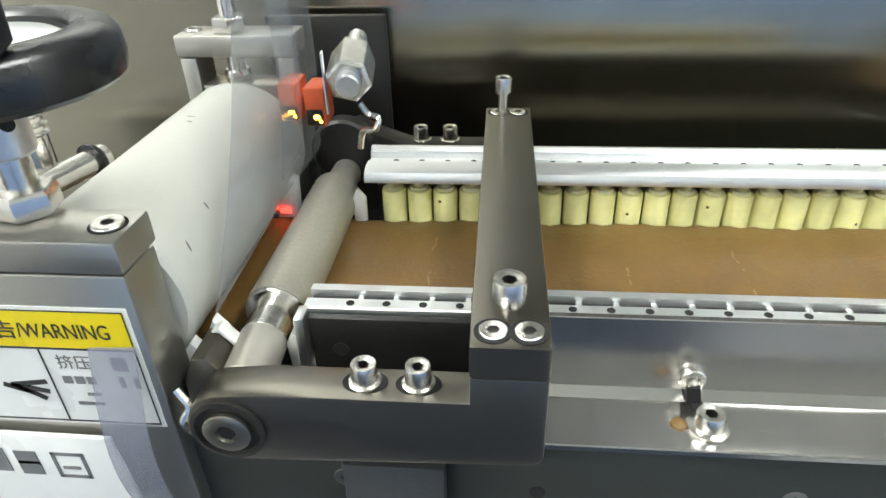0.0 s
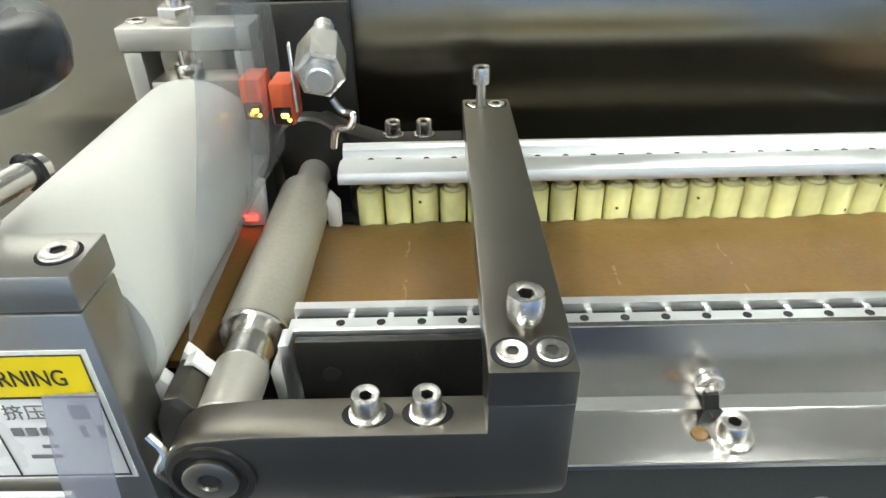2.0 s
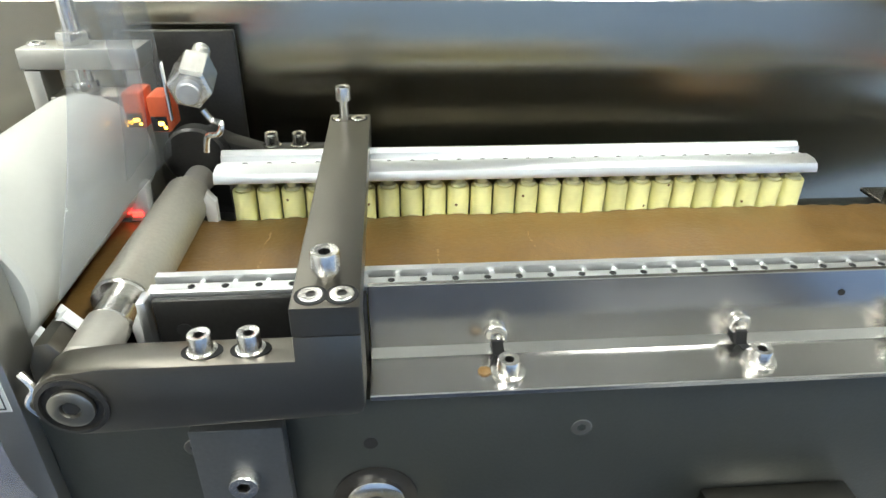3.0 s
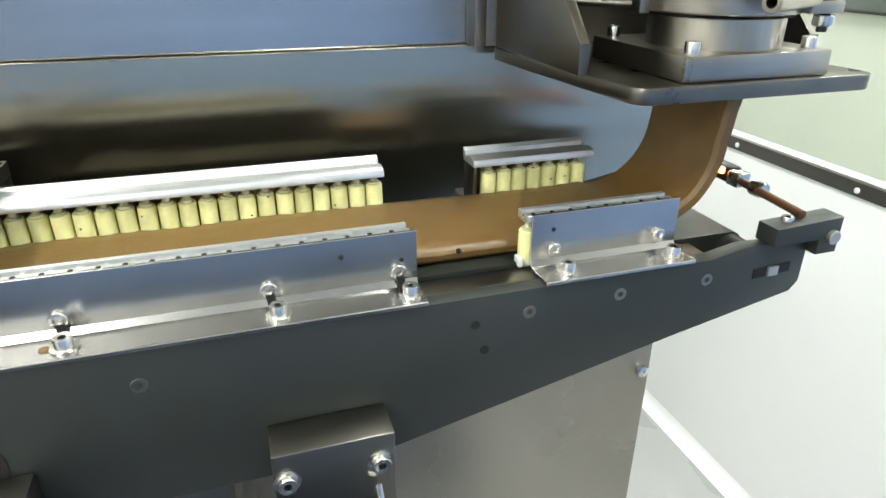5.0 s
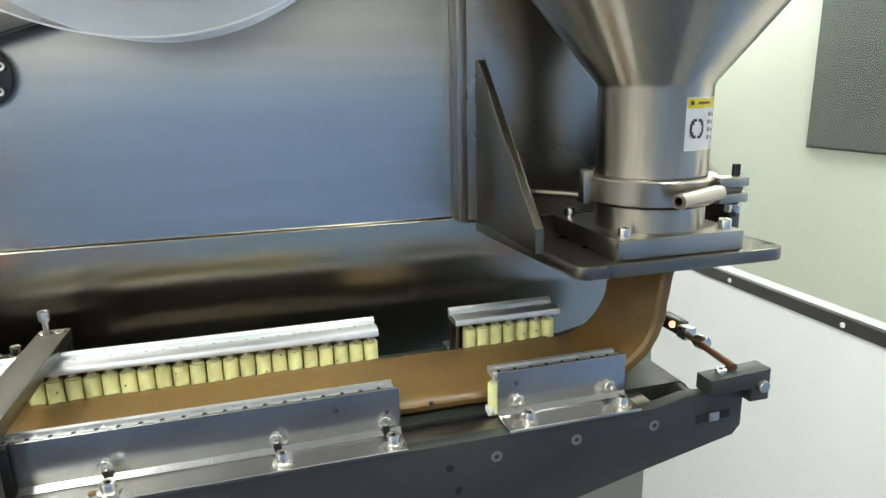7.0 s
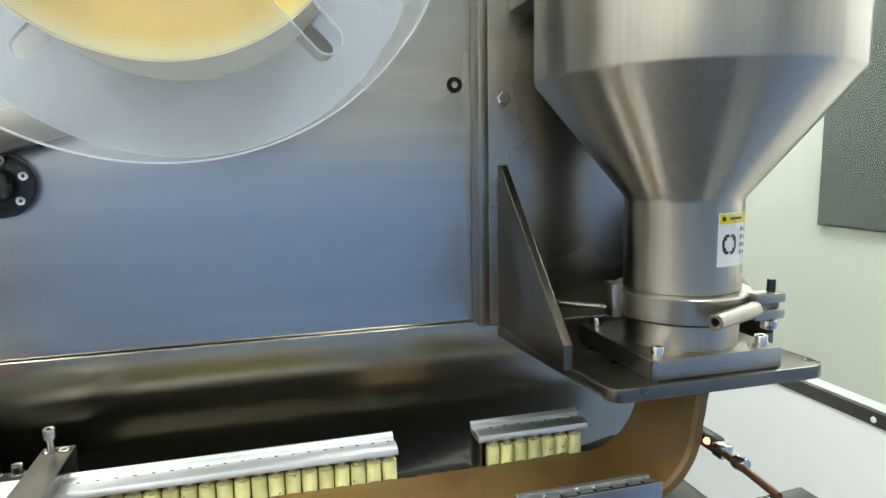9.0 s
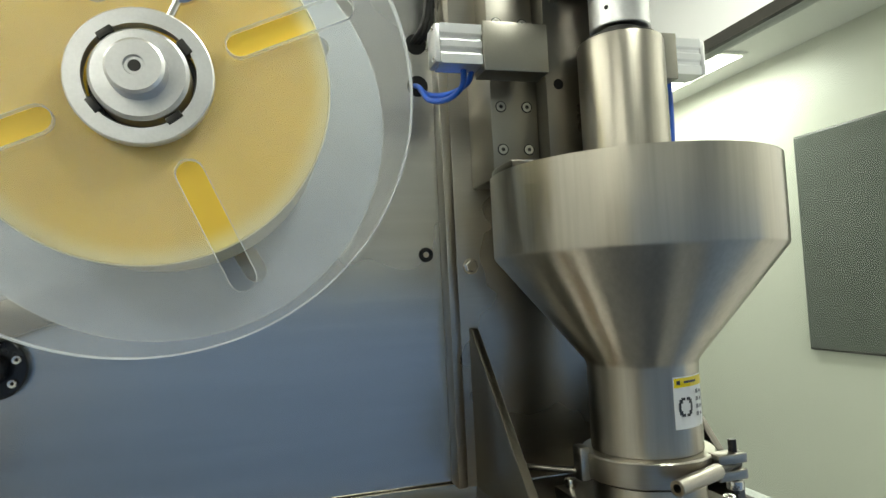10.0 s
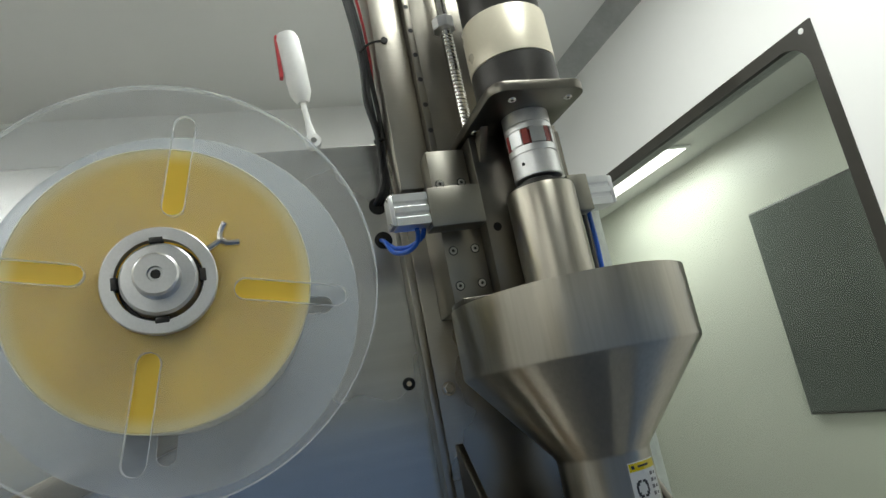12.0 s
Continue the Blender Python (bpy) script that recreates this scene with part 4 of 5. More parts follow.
def writing(text, x, z, size, y, material, parent, name="writing", width=0.0):
    c = bpy.data.curves.new(name, "FONT")
    c.body, c.size, c.extrude = text, size, 0.00008
    tmp = new("text_source", c)
    tmp.matrix_world = pose(x, y, z, 90, 0, 0)
    bpy.context.view_layer.update()
    me = bpy.data.meshes.new_from_object(tmp.evaluated_get(bpy.context.evaluated_depsgraph_get()))
    if width:
        xs = [v.co.x for v in me.vertices]
        me.transform(Matrix.Diagonal((width / (max(xs) - min(xs)), 1, 1, 1)) @ Matrix.Translation((-min(xs), 0, 0)))
    me.transform(tmp.matrix_world)
    bpy.data.objects.remove(tmp)
    me.materials.clear()
    me.materials.append(material)
    ob = new(name, me)
    ob.parent = parent
    ob.matrix_parent_inverse = ORIGIN.get(parent.name, Matrix())
    return ob


writing("警告", -0.1415, 1.1522, 0.0085, SY - 0.0009, INK, sign, width=0.0170)
writing("/WARNING", -0.1240, 1.1522, 0.0088, SY - 0.0009, INK, sign, width=0.0330)
writing("挤压", -0.1148, 1.1385, 0.0068, SY - 0.0005, INK_GREY, sign, width=0.0125)
for c_ in range(3):
    flat("print_bar", -0.1150 + 0.0045 * c_, -0.1118 + 0.0045 * c_, 1.1312, 1.1345, SY - 0.0005, INK_GREY, sign)
for a in ((-0.1080, -0.1030, 1.1255, 1.1268), (-0.1130, -0.1030, 1.1208, 1.1222)):
    flat("print_bar", *a, SY - 0.0005, INK_GREY, sign)
for a in ((-0.139, -0.128, 20), (-0.136, -0.122, -8), (-0.136, -0.122, 12), (-0.135, -0.1225, 32)):
    bm = box(bmesh.new(), a[0], a[1], SY - 0.0008, SY - 0.0005, 1.1285, 1.1305)
    bmesh.ops.rotate(bm, verts=bm.verts[:], cent=(a[0], 0, 1.13), matrix=Matrix.Rotation(radians(a[2]), 3, "Y"))
    part("pictogram", bm, INK, sign)
for a in ((-0.0945, -0.0890, 1.1380, 1.1440), (-0.0938, -0.0920, 1.130, 1.135), (-0.0885, -0.0867, 1.130, 1.135)):
    flat("print_bar", *a, SY - 0.0005, INK_GREY, sign)
sign2 = thing("instruction_plate", "pale plastic plate with grey printing under the sign", "label plate", (-0.13, 0.184, 1.06))
part("plate", prism(bmesh.new(), [(-0.175, 1.045), (-0.100, 1.045), (-0.1045, 1.1065), (-0.175, 1.1075)], "y", 0.1825, 0.1845, 0.0004), STICKER, sign2)
for a in ((-0.158, -0.150, 1.086, 1.099), (-0.146, -0.137, 1.085, 1.098), (-0.146, -0.137, 1.091, 1.0925), (-0.131, -0.1295, 1.084, 1.098), (-0.131, -0.118, 1.0965, 1.098), (-0.119, -0.1175, 1.084, 1.098), (-0.128, -0.121, 1.089, 1.0905), (-0.131, -0.118, 1.084, 1.0855)):
    flat("print_bar", *a, 0.1824, INK_GREY, sign2)
strip = thing("plastic_strip", "bent smoky clear plastic strip hanging over the sign", "plastic strip", (-0.095, 0.18, 1.06))
bm = bmesh.new()
loops = []
for i in range(16):
    s = i / 15
    x = -0.0968 + 0.003 * math.sin(s * 2.4) - 0.006 * s
    y = 0.1835 - 0.010 * math.sin(math.pi * min(1, s * 1.15))
    z = 1.1500 - 0.105 * s
    loops.append([(x - 0.002, y, z), (x + 0.0140, y + 0.001, z), (x + 0.0140, y + 0.0016, z), (x - 0.002, y + 0.0008, z)])
rings(bm, loops)
part("strip", bm, STRIP, strip)

wheel = thing("handwheel", "black plastic handwheel on a steel adjusting screw", "handwheel", (-0.110, 0.197, 1.19))
HX, HY = -0.118, 0.205
part("rim", lathe(bmesh.new(), [(0.0300, 0.004), (0.0320, 0.001), (0.0400, 0), (0.0420, 0.0018), (0.0432, 0.0070), (0.0426, 0.0130), (0.0405, 0.0158), (0.0370, 0.0170), (0.0315, 0.0168), (0.0290, 0.0150), (0.0280, 0.0100)], (HX, HY, 1.2325), (0, 0, 1), 72, True), BLACK, wheel)
part("hub", lathe(bmesh.new(), [(0.0200, 0), (0.0272, 0.001), (0.0276, 0.0120), (0.0250, 0.0135), (0.0130, 0.0140), (0.0120, 0.0180), (0.0100, 0.0190)], (HX, HY, 1.2330), (0, 0, 1), 40), ALU, wheel)
part("crank_grip", lathe(bmesh.new(), [(0.005, 0), (0.0080, 0.003), (0.0092, 0.03), (0.0085, 0.055), (0.004, 0.06)], (HX + 0.0270, HY - 0.0260, 1.2488), (0, 0, 1), 24), BLACK, wheel)
part("screw_shaft", rod(bmesh.new(), (HX, HY, 1.190), (HX, HY, 1.235), 0.0062, 24), SCREW, wheel)
part("bushing", lathe(bmesh.new(), [(0.0086, 0), (0.0094, 0.001), (0.0094, 0.020), (0.0086, 0.021)], (HX, HY, 1.2115), (0, 0, 1), 32), ALU_MATT, wheel)
part("set_screw", lathe(bmesh.new(), [(0.0022, 0), (0.0022, 0.0012)], (HX + 0.0080, HY - 0.0049, 1.2230), (0.853, -0.522, 0), 12), HOLE, wheel)
part("nut", lathe(bmesh.new(), [(0.0100, 0), (0.0108, 0.001), (0.0108, 0.0075), (0.0098, 0.009)], (HX, HY, 1.1908), (0, 0, 1), 6), SCREW, wheel)

rear = thing("rear_roller_bracket", "satin steel bracket with an adjusting bolt behind the roller", "bracket", (-0.115, 0.40, 1.10))
part("post", box(bmesh.new(), -0.1480, -0.1385, 0.388, 0.412, 1.09, 1.1925, 0.0008), GREY_BLOCK, rear)
part("post", box(bmesh.new(), -0.0900, -0.0805, 0.388, 0.412, 1.09, 1.1925, 0.0008), GREY_BLOCK, rear)
part("top_bar", box(bmesh.new(), -0.1490, -0.0795, 0.387, 0.413, 1.1932, 1.2055, 0.0010), GREY_BLOCK, rear)
part("slider", box(bmesh.new(), -0.1380, -0.0905, 0.389, 0.411, 1.10, 1.1765, 0.0010), GREY_BLOCK, rear)
part("bolt", rod(bmesh.new(), (-0.1195, 0.400, 1.170), (-0.1195, 0.400, 1.26), 0.0050, 20), SCREW, rear)
part("nut", lathe(bmesh.new(), [(0.0095, 0), (0.0100, 0.0008), (0.0100, 0.007), (0.009, 0.008)], (-0.1195, 0.400, 1.2058), (0, 0, 1), 6), SCREW, rear)
part("collar", lathe(bmesh.new(), [(0.0070, 0), (0.0076, 0.001), (0.0076, 0.006), (0.007, 0.007)], (-0.1195, 0.400, 1.1767), (0, 0, 1), 24), SCREW, rear)
screw(rear, (-0.1420, 0.400, 1.2055), 0.0052, 0.0015)

rods = thing("guide_rod", "polished steel guide rod behind the bearing housing", "guide rod", (-0.165, 0.30, 1.165))
part("rod", rod(bmesh.new(), (-0.1690, 0.272, 1.1655), (-0.1585, 0.310, 1.1655), 0.0062, 28, 0.0008), SCREW, rods)
part("seal_ring", lathe(bmesh.new(), [(0.0064, 0), (0.0088, 0.0004), (0.0088, 0.003), (0.0064, 0.0034)], (-0.1610, 0.3010, 1.1655), (0.263, 0.965, 0), 28), BLACK, rods)
part("nut", lathe(bmesh.new(), [(0.0085, 0), (0.0085, 0.006)], (-0.162, 0.268, 1.1490), (0.1, 1, 0.1), 6), SCREW, rods)
part("threaded_rod", rod(bmesh.new(), (-0.185, 0.30, 1.165), (-0.185, 0.30, 1.26), 0.0065, 18), SCREW, rods)
for i in range(12):
    part("thread", lathe(bmesh.new(), [(0.0064, 0), (0.0082, 0.0014), (0.0064, 0.0028)], (-0.185, 0.30, 1.18 + 0.0045 * i), (0.06, 0, 1), 18), SCREW, rods)

back_plate = solid("sensor_backplate", box(bmesh.new(), -0.115, -0.036, 0.446, 0.452, 1.02, 1.204, 0.001), BLACK_OX, "dark steel plate behind the sensors", "plate")

# hex spacer, sensors
so = thing("hex_spacer", "bright zinc hexagon spacer with a bolt end", "spacer", (-0.033, 0.33, 1.10))
part("hexagon", lathe(bmesh.new(), [(0.0095, 0), (0.0112, 0.0012), (0.0112, 0.028), (0.0095, 0.0292)], (-0.0335, 0.3215, 1.1990), (-0.10, 1, 0.15), 6), SCREW, so)
part("bolt_end", lathe(bmesh.new(), [(0.0060, 0), (0.0060, 0.0050), (0.0052, 0.0058)], (-0.0335, 0.3218, 1.1990), (0.10, -1, -0.15), 24), ALU_MATT, so)
part("stud", rod(bmesh.new(), (-0.0364, 0.350, 1.2032), (-0.0388, 0.374, 1.2068), 0.0052, 20), SCREW, so)
part("wing_wire", wire(bmesh.new(), [(-0.031, 0.33, 1.186), (-0.027, 0.33, 1.180), (-0.022, 0.328, 1.179), (-0.0235, 0.326, 1.174), (-0.030, 0.327, 1.172), (-0.0325, 0.328, 1.163)], 0.0017), SCREW, so)
part("clip_plate", prism(bmesh.new(), [(0.3215, 1.183), (0.3215, 1.212), (0.3245, 1.213), (0.3245, 1.183)], "x", -0.0458, -0.0450), ALU, so)


def orange_sensor(x, y, z):
    t = thing("light_sensor", "orange light sensor head with an amber indicator", "sensor", (x, y, z), group="light sensors at the roller")
    part("head", box(bmesh.new(), x - 0.0050, x + 0.0050, y - 0.007, y + 0.012, z - 0.010, z + 0.0095, 0.0012), ORANGE, t)
    part("lens_frame", box(bmesh.new(), x - 0.0040, x + 0.0040, y - 0.0085, y - 0.0072, z - 0.009, z - 0.001, 0.0004), BLACK, t)
    part("led", box(bmesh.new(), x - 0.0002, x + 0.0028, y - 0.0093, y - 0.0086, z - 0.0055, z - 0.0035, 0.0006), LED_AMBER, t)
    part("led", lathe(bmesh.new(), [(0.0009, 0), (0.0007, 0.0006)], (x + 0.0030, y - 0.0086, z - 0.0068), (0, -1, 0), 8), LED_AMBER, t)


orange_sensor(-0.0530, 0.333, 1.1850)
orange_sensor(-0.0680, 0.340, 1.1850)
for (x, y, z) in ((-0.0795, 0.334, 1.1262), (-0.0875, 0.338, 1.1270)):
    d = thing("red_indicator", "white wedge scraper lit by a red spot", "scraper", (x, y, z), group="scrapers at the roller")
    part("wedge", prism(bmesh.new(), [(x - 0.005, 1.118), (x + 0.006, 1.118), (x + 0.0075, 1.140), (x + 0.001, 1.143)], "y", y, y + 0.010, 0.0008), WHITE_PL, d)
    part("red_spot", box(bmesh.new(), x - 0.003, x + 0.003, y - 0.0012, y - 0.0002, 1.1215, 1.1245, 0.0004), LED_RED, d)
for (x, y, z) in ((-0.0375, 0.333, 1.128), (-0.0400, 0.2170, 1.124), (-0.0715, 0.2180, 1.128), (-0.0815, 0.2120, 1.124)):
    solid("scraper_block", prism(bmesh.new(), [(x - 0.003, z - 0.014), (x + 0.003, z - 0.014), (x + 0.0035, z + 0.002), (x - 0.001, z + 0.008), (x - 0.004, z + 0.002)], "y", y, y + 0.006, 0.0008), WHITE_PL, "small white plastic scraper block", "scraper")
solid("shaft_bearing", lathe(bmesh.new(), [(0.0180, 0), (0.0195, 0.002), (0.0195, 0.011), (0.010, 0.012)], (-0.0545, 0.376, 1.1400), (0, 1, 0), 40), BLACK_OX, "black round bearing holder at the roller end", "bearing")
solid("bearing_lug", prism(bmesh.new(), [(-0.0785, 1.095), (-0.0770, 1.124), (-0.0725, 1.1345), (-0.0668, 1.1355), (-0.0610, 1.128), (-0.0606, 1.095)], "y", 0.1965, 0.2160, 0.001), BLAST, "dark steel lug beside the knurled roller", "lug")

solid("scraper_clip", prism(bmesh.new(), [(-0.0700, 1.1360), (-0.0664, 1.1382), (-0.0588, 1.1288), (-0.0582, 1.1170), (-0.0600, 1.1170), (-0.0606, 1.1284), (-0.0668, 1.1359)], "y", 0.2105, 0.2165, 0.0004), WHITE_PL, "bent white plastic clip on the dark lug", "clip")

guard = thing("guard_sheet", "bent clear plastic guard sheet in front of the roller", "guard", (-0.068, 0.30, 1.13))
bm = bmesh.new()
loops = []
for i in range(18):
    s = i / 17
    z = 1.145 + 0.135 * s
    x = -0.0665 + 0.006 * math.sin(s * 3.0) - 0.004 * s
    y0 = 0.212 + 0.085 * s
    loops.append([(x, y0, z), (x - 0.003, 0.31, z), (x - 0.001, 0.372, z), (x - 0.0002, 0.372, z), (x - 0.0022, 0.31, z), (x + 0.0008, y0, z)])
rings(bm, loops)
part("sheet", bm, GUARD, guard)
bm = bmesh.new()
loops = []
for i in range(14):
    s = i / 13
    z = 1.165 + 0.12 * s
    x = -0.0600 + 0.004 * math.sin(s * 4.0)
    loops.append([(x, 0.285 + 0.012 * s, z), (x - 0.002, 0.325, z), (x - 0.0014, 0.325, z), (x + 0.0006, 0.285 + 0.012 * s, z)])
rings(bm, loops)
part("folded_edge", bm, GUARD, guard)

# ---- hopper ----
AX, AY = 0.584, 0.287
plat = thing("hopper_shelf", "satin steel shelf plate with a triangular gusset on the column", "shelf", (0.58, 0.33, 1.21))
pts = []
for cx, cy, a0 in ((0.678, 0.238, 270), (0.678, 0.440, 0), (0.466, 0.440, 90), (0.494, 0.238, 180)):
    r = 0.013 if cy < 0.3 else 0.001
    for i in range(7):
        a = radians(a0 + 15 * i)
        pts.append((cx + r * math.cos(a), cy + r * math.sin(a)))
part("plate", prism(bmesh.new(), pts, "z", 1.2095, 1.2215, 0.0014), BLAST, plat)
part("gusset", prism(bmesh.new(), [(0.4408, 1.2218), (0.4408, 1.3955), (0.4330, 1.3955), (0.2850, 1.2480), (0.2800, 1.2440), (0.2800, 1.2218)], "x", 0.4660, 0.4750, 0.0012), BLAST, plat)
part("gusset", prism(bmesh.new(), [(0.4408, 1.2218), (0.4408, 1.3955), (0.4330, 1.3955), (0.2850, 1.2480), (0.2800, 1.2440), (0.2800, 1.2218)], "x", 0.6740, 0.6830, 0.0012), BLAST, plat)

hop = thing("hopper", "spun stainless steel feed hopper clamped onto a square flange", "hopper", (AX, AY, 1.2217))
part("flange_block", box(bmesh.new(), AX - 0.064, AX + 0.062, 0.2305, 0.3560, 1.2220, 1.2400, 0.0014), STEEL, hop)
part("neck", lathe(bmesh.new(), [(0.0500, 0), (0.0500, 0.021), (0.0545, 0.022)], (AX, AY, 1.2402), (0, 0, 1), 64), SPUN, hop)
bm = bmesh.new()
lathe(bm, [(0.0500, 1.2880), (0.0500, 1.3640), (0.0510, 1.3680), (0.1305, 1.4660), (0.1312, 1.4690), (0.1312, 1.5430), (0.1296, 1.5430), (0.1296, 1.4690), (0.0490, 1.3680), (0.0486, 1.2890)], (AX, AY, 0), (0, 0, 1), 96, False)
part("cone", bm, SPUN, hop)
part("lid", prism(bmesh.new(), [(AX + 0.1290 * math.cos(radians(a)), AY + 0.1290 * math.sin(radians(a))) for a in range(-10, 191, 5)], "z", 1.5434, 1.5500, 0.0008), BLAST, hop)
clamp = part("clamp_ring", lathe(bmesh.new(), [(0.0520, 0), (0.0580, 0.0004), (0.0594, 0.0016), (0.0598, 0.0215), (0.0585, 0.0230), (0.0520, 0.0235)], (AX, AY, 1.2640), (0, 0, 1), 64), STEEL, hop)
part("hinge_ear", box(bmesh.new(), 0.5165, 0.5270, 0.2880, 0.3050, 1.2620, 1.2930, 0.003), STEEL, clamp)
part("hinge_bar", rod(bmesh.new(), (0.4800, 0.335, 1.2690), (0.5200, 0.300, 1.2690), 0.0032, 14), BLAST, clamp)
part("clamp_lug", box(bmesh.new(), 0.6150, 0.6450, 0.2280, 0.2440, 1.2650, 1.2740, 0.002), STEEL, clamp)
part("clamp_lug", box(bmesh.new(), 0.6150, 0.6450, 0.2280, 0.2440, 1.2790, 1.2880, 0.002), STEEL, clamp)
part("eye_bolt", rod(bmesh.new(), (0.636, 0.236, 1.252), (0.636, 0.236, 1.2985), 0.0036, 16), BLACK_OX, clamp)
part("nut", lathe(bmesh.new(), [(0.0068, 0), (0.0072, 0.001), (0.0072, 0.007), (0.0064, 0.008)], (0.636, 0.236, 1.2560), (0, 0, 1), 20), SCREW, clamp)
part("tommy_bar", tube(bmesh.new(), (0.5560, 0.2040, 1.2755), (0.6120, 0.2260, 1.2765), 0.0066, 0.0036, 24), STEEL, clamp)
part("bar_pin", rod(bmesh.new(), (0.610, 0.2255, 1.2765), (0.642, 0.237, 1.2767), 0.0036, 14), BLACK_OX, clamp)
for sx, sy in ((AX - 0.052, 0.242), (AX + 0.05, 0.242), (AX - 0.052, 0.344), (AX + 0.05, 0.344)):
    screw(hop, (sx, sy, 1.2400), 0.0056, 0.0085)
# curved sticker on the hopper's neck
lab = thing("hopper_label", "small white and yellow safety label on the hopper neck", "label", (AX, 0.237, 1.333))


def curved(name, a0, a1, z0, z1, rad, material, parent):
    bm = bmesh.new()
    n_ = max(2, int((a1 - a0) / 4) + 1)
    loops = []
    for i in range(n_ + 1):
        a = radians(a0 + (a1 - a0) * i / n_)
        c, s = math.cos(a), math.sin(a)
        loops.append([(AX + rad * c, AY + rad * s, z0), (AX + (rad + 0.0002) * c, AY + (rad + 0.0002) * s, z0), (AX + (rad + 0.0002) * c, AY + (rad + 0.0002) * s, z1), (AX + rad * c, AY + rad * s, z1)])
    rings(bm, loops)
    return part(name, bm, material, parent)


curved("sticker", 267, 314, 1.3115, 1.3560, 0.0501, STICKER, lab)
curved("yellow_band", 268, 313, 1.3470, 1.3550, 0.0504, SIGN_YELLOW, lab)
for i in range(14):
    if i in (3, 10):
        continue
    a = 2 * math.pi * i / 14
    a2 = 2 * math.pi * (i + 0.85) / 14
    ca, cz = 281 + 8.0 * math.cos(a), 1.3300 + 0.0078 * math.sin(a)
    cb, cz2 = 281 + 8.0 * math.cos(a2), 1.3300 + 0.0078 * math.sin(a2)
    curved("ring_arrow", min(ca, cb) - 1.0, max(ca, cb) + 1.0, min(cz, cz2) - 0.0006, max(cz, cz2) + 0.0006, 0.0505, INK, lab)
for i in range(4):
    curved("print_bar", 297, 302, 1.340 - 0.0065 * i, 1.3435 - 0.0065 * i, 0.0505, INK_GREY, lab)
    curved("print_bar", 305, 309, 1.340 - 0.0065 * i, 1.3425 - 0.0065 * i, 0.0505, INK_GREY, lab)
curved("print_bar", 271, 275, 1.3495, 1.3530, 0.0506, INK, lab)
curved("print_bar", 280, 298, 1.3502, 1.3522, 0.0506, INK, lab)

# ---- feed drive above the hopper ----
drive = thing("auger_drive", "geared motor with coupling and bearing tube above the hopper", "drive unit", (AX, AY, 1.55))
part("bearing_tube", lathe(bmesh.new(), [(0.0385, 0), (0.0405, 0.0015), (0.0405, 0.1120), (0.0395, 0.1150), (0.0330, 0.1152)], (AX, AY, 1.5520), (0, 0, 1), 64), SPUN, drive)
part("top_disc", lathe(bmesh.new(), [(0.0350, 0), (0.0350, 0.0035), (0.020, 0.004), (0.020, 0.012)], (AX, AY, 1.6672), (0, 0, 1), 48), BLACK_OX, drive)
part("auger_shaft", rod(bmesh.new(), (AX, AY, 1.30), (AX, AY, 1.5520), 0.012, 24), STEEL, drive)
CX, CY = 0.592, 0.297
coup = part("coupling", lathe(bmesh.new(), [(0.0275, 0), (0.0290, 0.0012), (0.0290, 0.0270), (0.0278, 0.0276), (0.0278, 0.0298), (0.0290, 0.0304), (0.0290, 0.0385), (0.0270, 0.0390)], (CX, CY, 1.6840), (0, 0, 1), 56), ALU_MATT, drive)
part("upper_hub", lathe(bmesh.new(), [(0.0270, 0), (0.0290, 0.0005), (0.0290, 0.0060), (0.0280, 0.0066), (0.0280, 0.0082), (0.0290, 0.0088), (0.0290, 0.0245)], (CX, CY, 1.7430), (0, 0, 1), 56), ALU_MATT, drive)
part("pad_core", lathe(bmesh.new(), [(0.0240, 0), (0.0240, 0.0190)], (CX, CY, 1.7235), (0, 0, 1), 40), RED_PAD, drive)
for i in range(12):
    a0, a1 = radians(30 * i + (8 if i % 2 == 0 else 16)), radians(30 * i + (44 if i % 2 == 0 else 32))
    if i % 2 == 0:
        pts = [(CX + r * math.cos(a), CY + r * math.sin(a)) for r, aa in ((0.0289, (a0, (a0 + a1) / 2, a1)), (0.0235, (a1, (a0 + a1) / 2, a0))) for a in aa]
        part("jaw", prism(bmesh.new(), pts, "z", 1.7237, 1.7428), ALU_MATT, coup)
    else:
        pts = [(CX + r * math.cos(a), CY + r * math.sin(a)) for r, aa in ((0.0284, (a0, (a0 + a1) / 2, a1)), (0.0235, (a1, (a0 + a1) / 2, a0))) for a in aa]
        part("red_pad", prism(bmesh.new(), pts, "z", 1.7237, 1.7428), RED_PAD, coup)
disc_hole(drive, (CX + 0.0290 * math.cos(radians(215)), CY + 0.0290 * math.sin(radians(215)), 1.7000), 0.0022, (math.cos(radians(215)), math.sin(radians(215)), 0), 0.0003, "set_screw_hole")
pts = []
for cx, cy, r, a0 in ((0.626, 0.246, 0.020, 270), (0.640, 0.40, 0.004, 0), (0.530, 0.43, 0.004, 90), (0.545, 0.246, 0.020, 180)):
    for i in range(9):
        a = radians(a0 + 11.25 * i)
        pts.append((cx + r * math.cos(a), cy + r * math.sin(a)))
mplate = part("motor_plate", prism(bmesh.new(), pts, "z", 1.7680, 1.7805, 0.0014), BLAST, drive)
for sx, sy in ((0.556, 0.247), (0.628, 0.247), (0.537, 0.330), (0.636, 0.330)):
    screw(mplate, (sx, sy, 1.7678), 0.0050, 0.0020, (0, 0, -1))
part("gearbox", lathe(bmesh.new(), [(0.0520, 0), (0.0535, 0.001), (0.0535, 0.0500), (0.0525, 0.0510)], (CX, CY, 1.7806), (0, 0, 1), 64), BLACK_OX, drive)
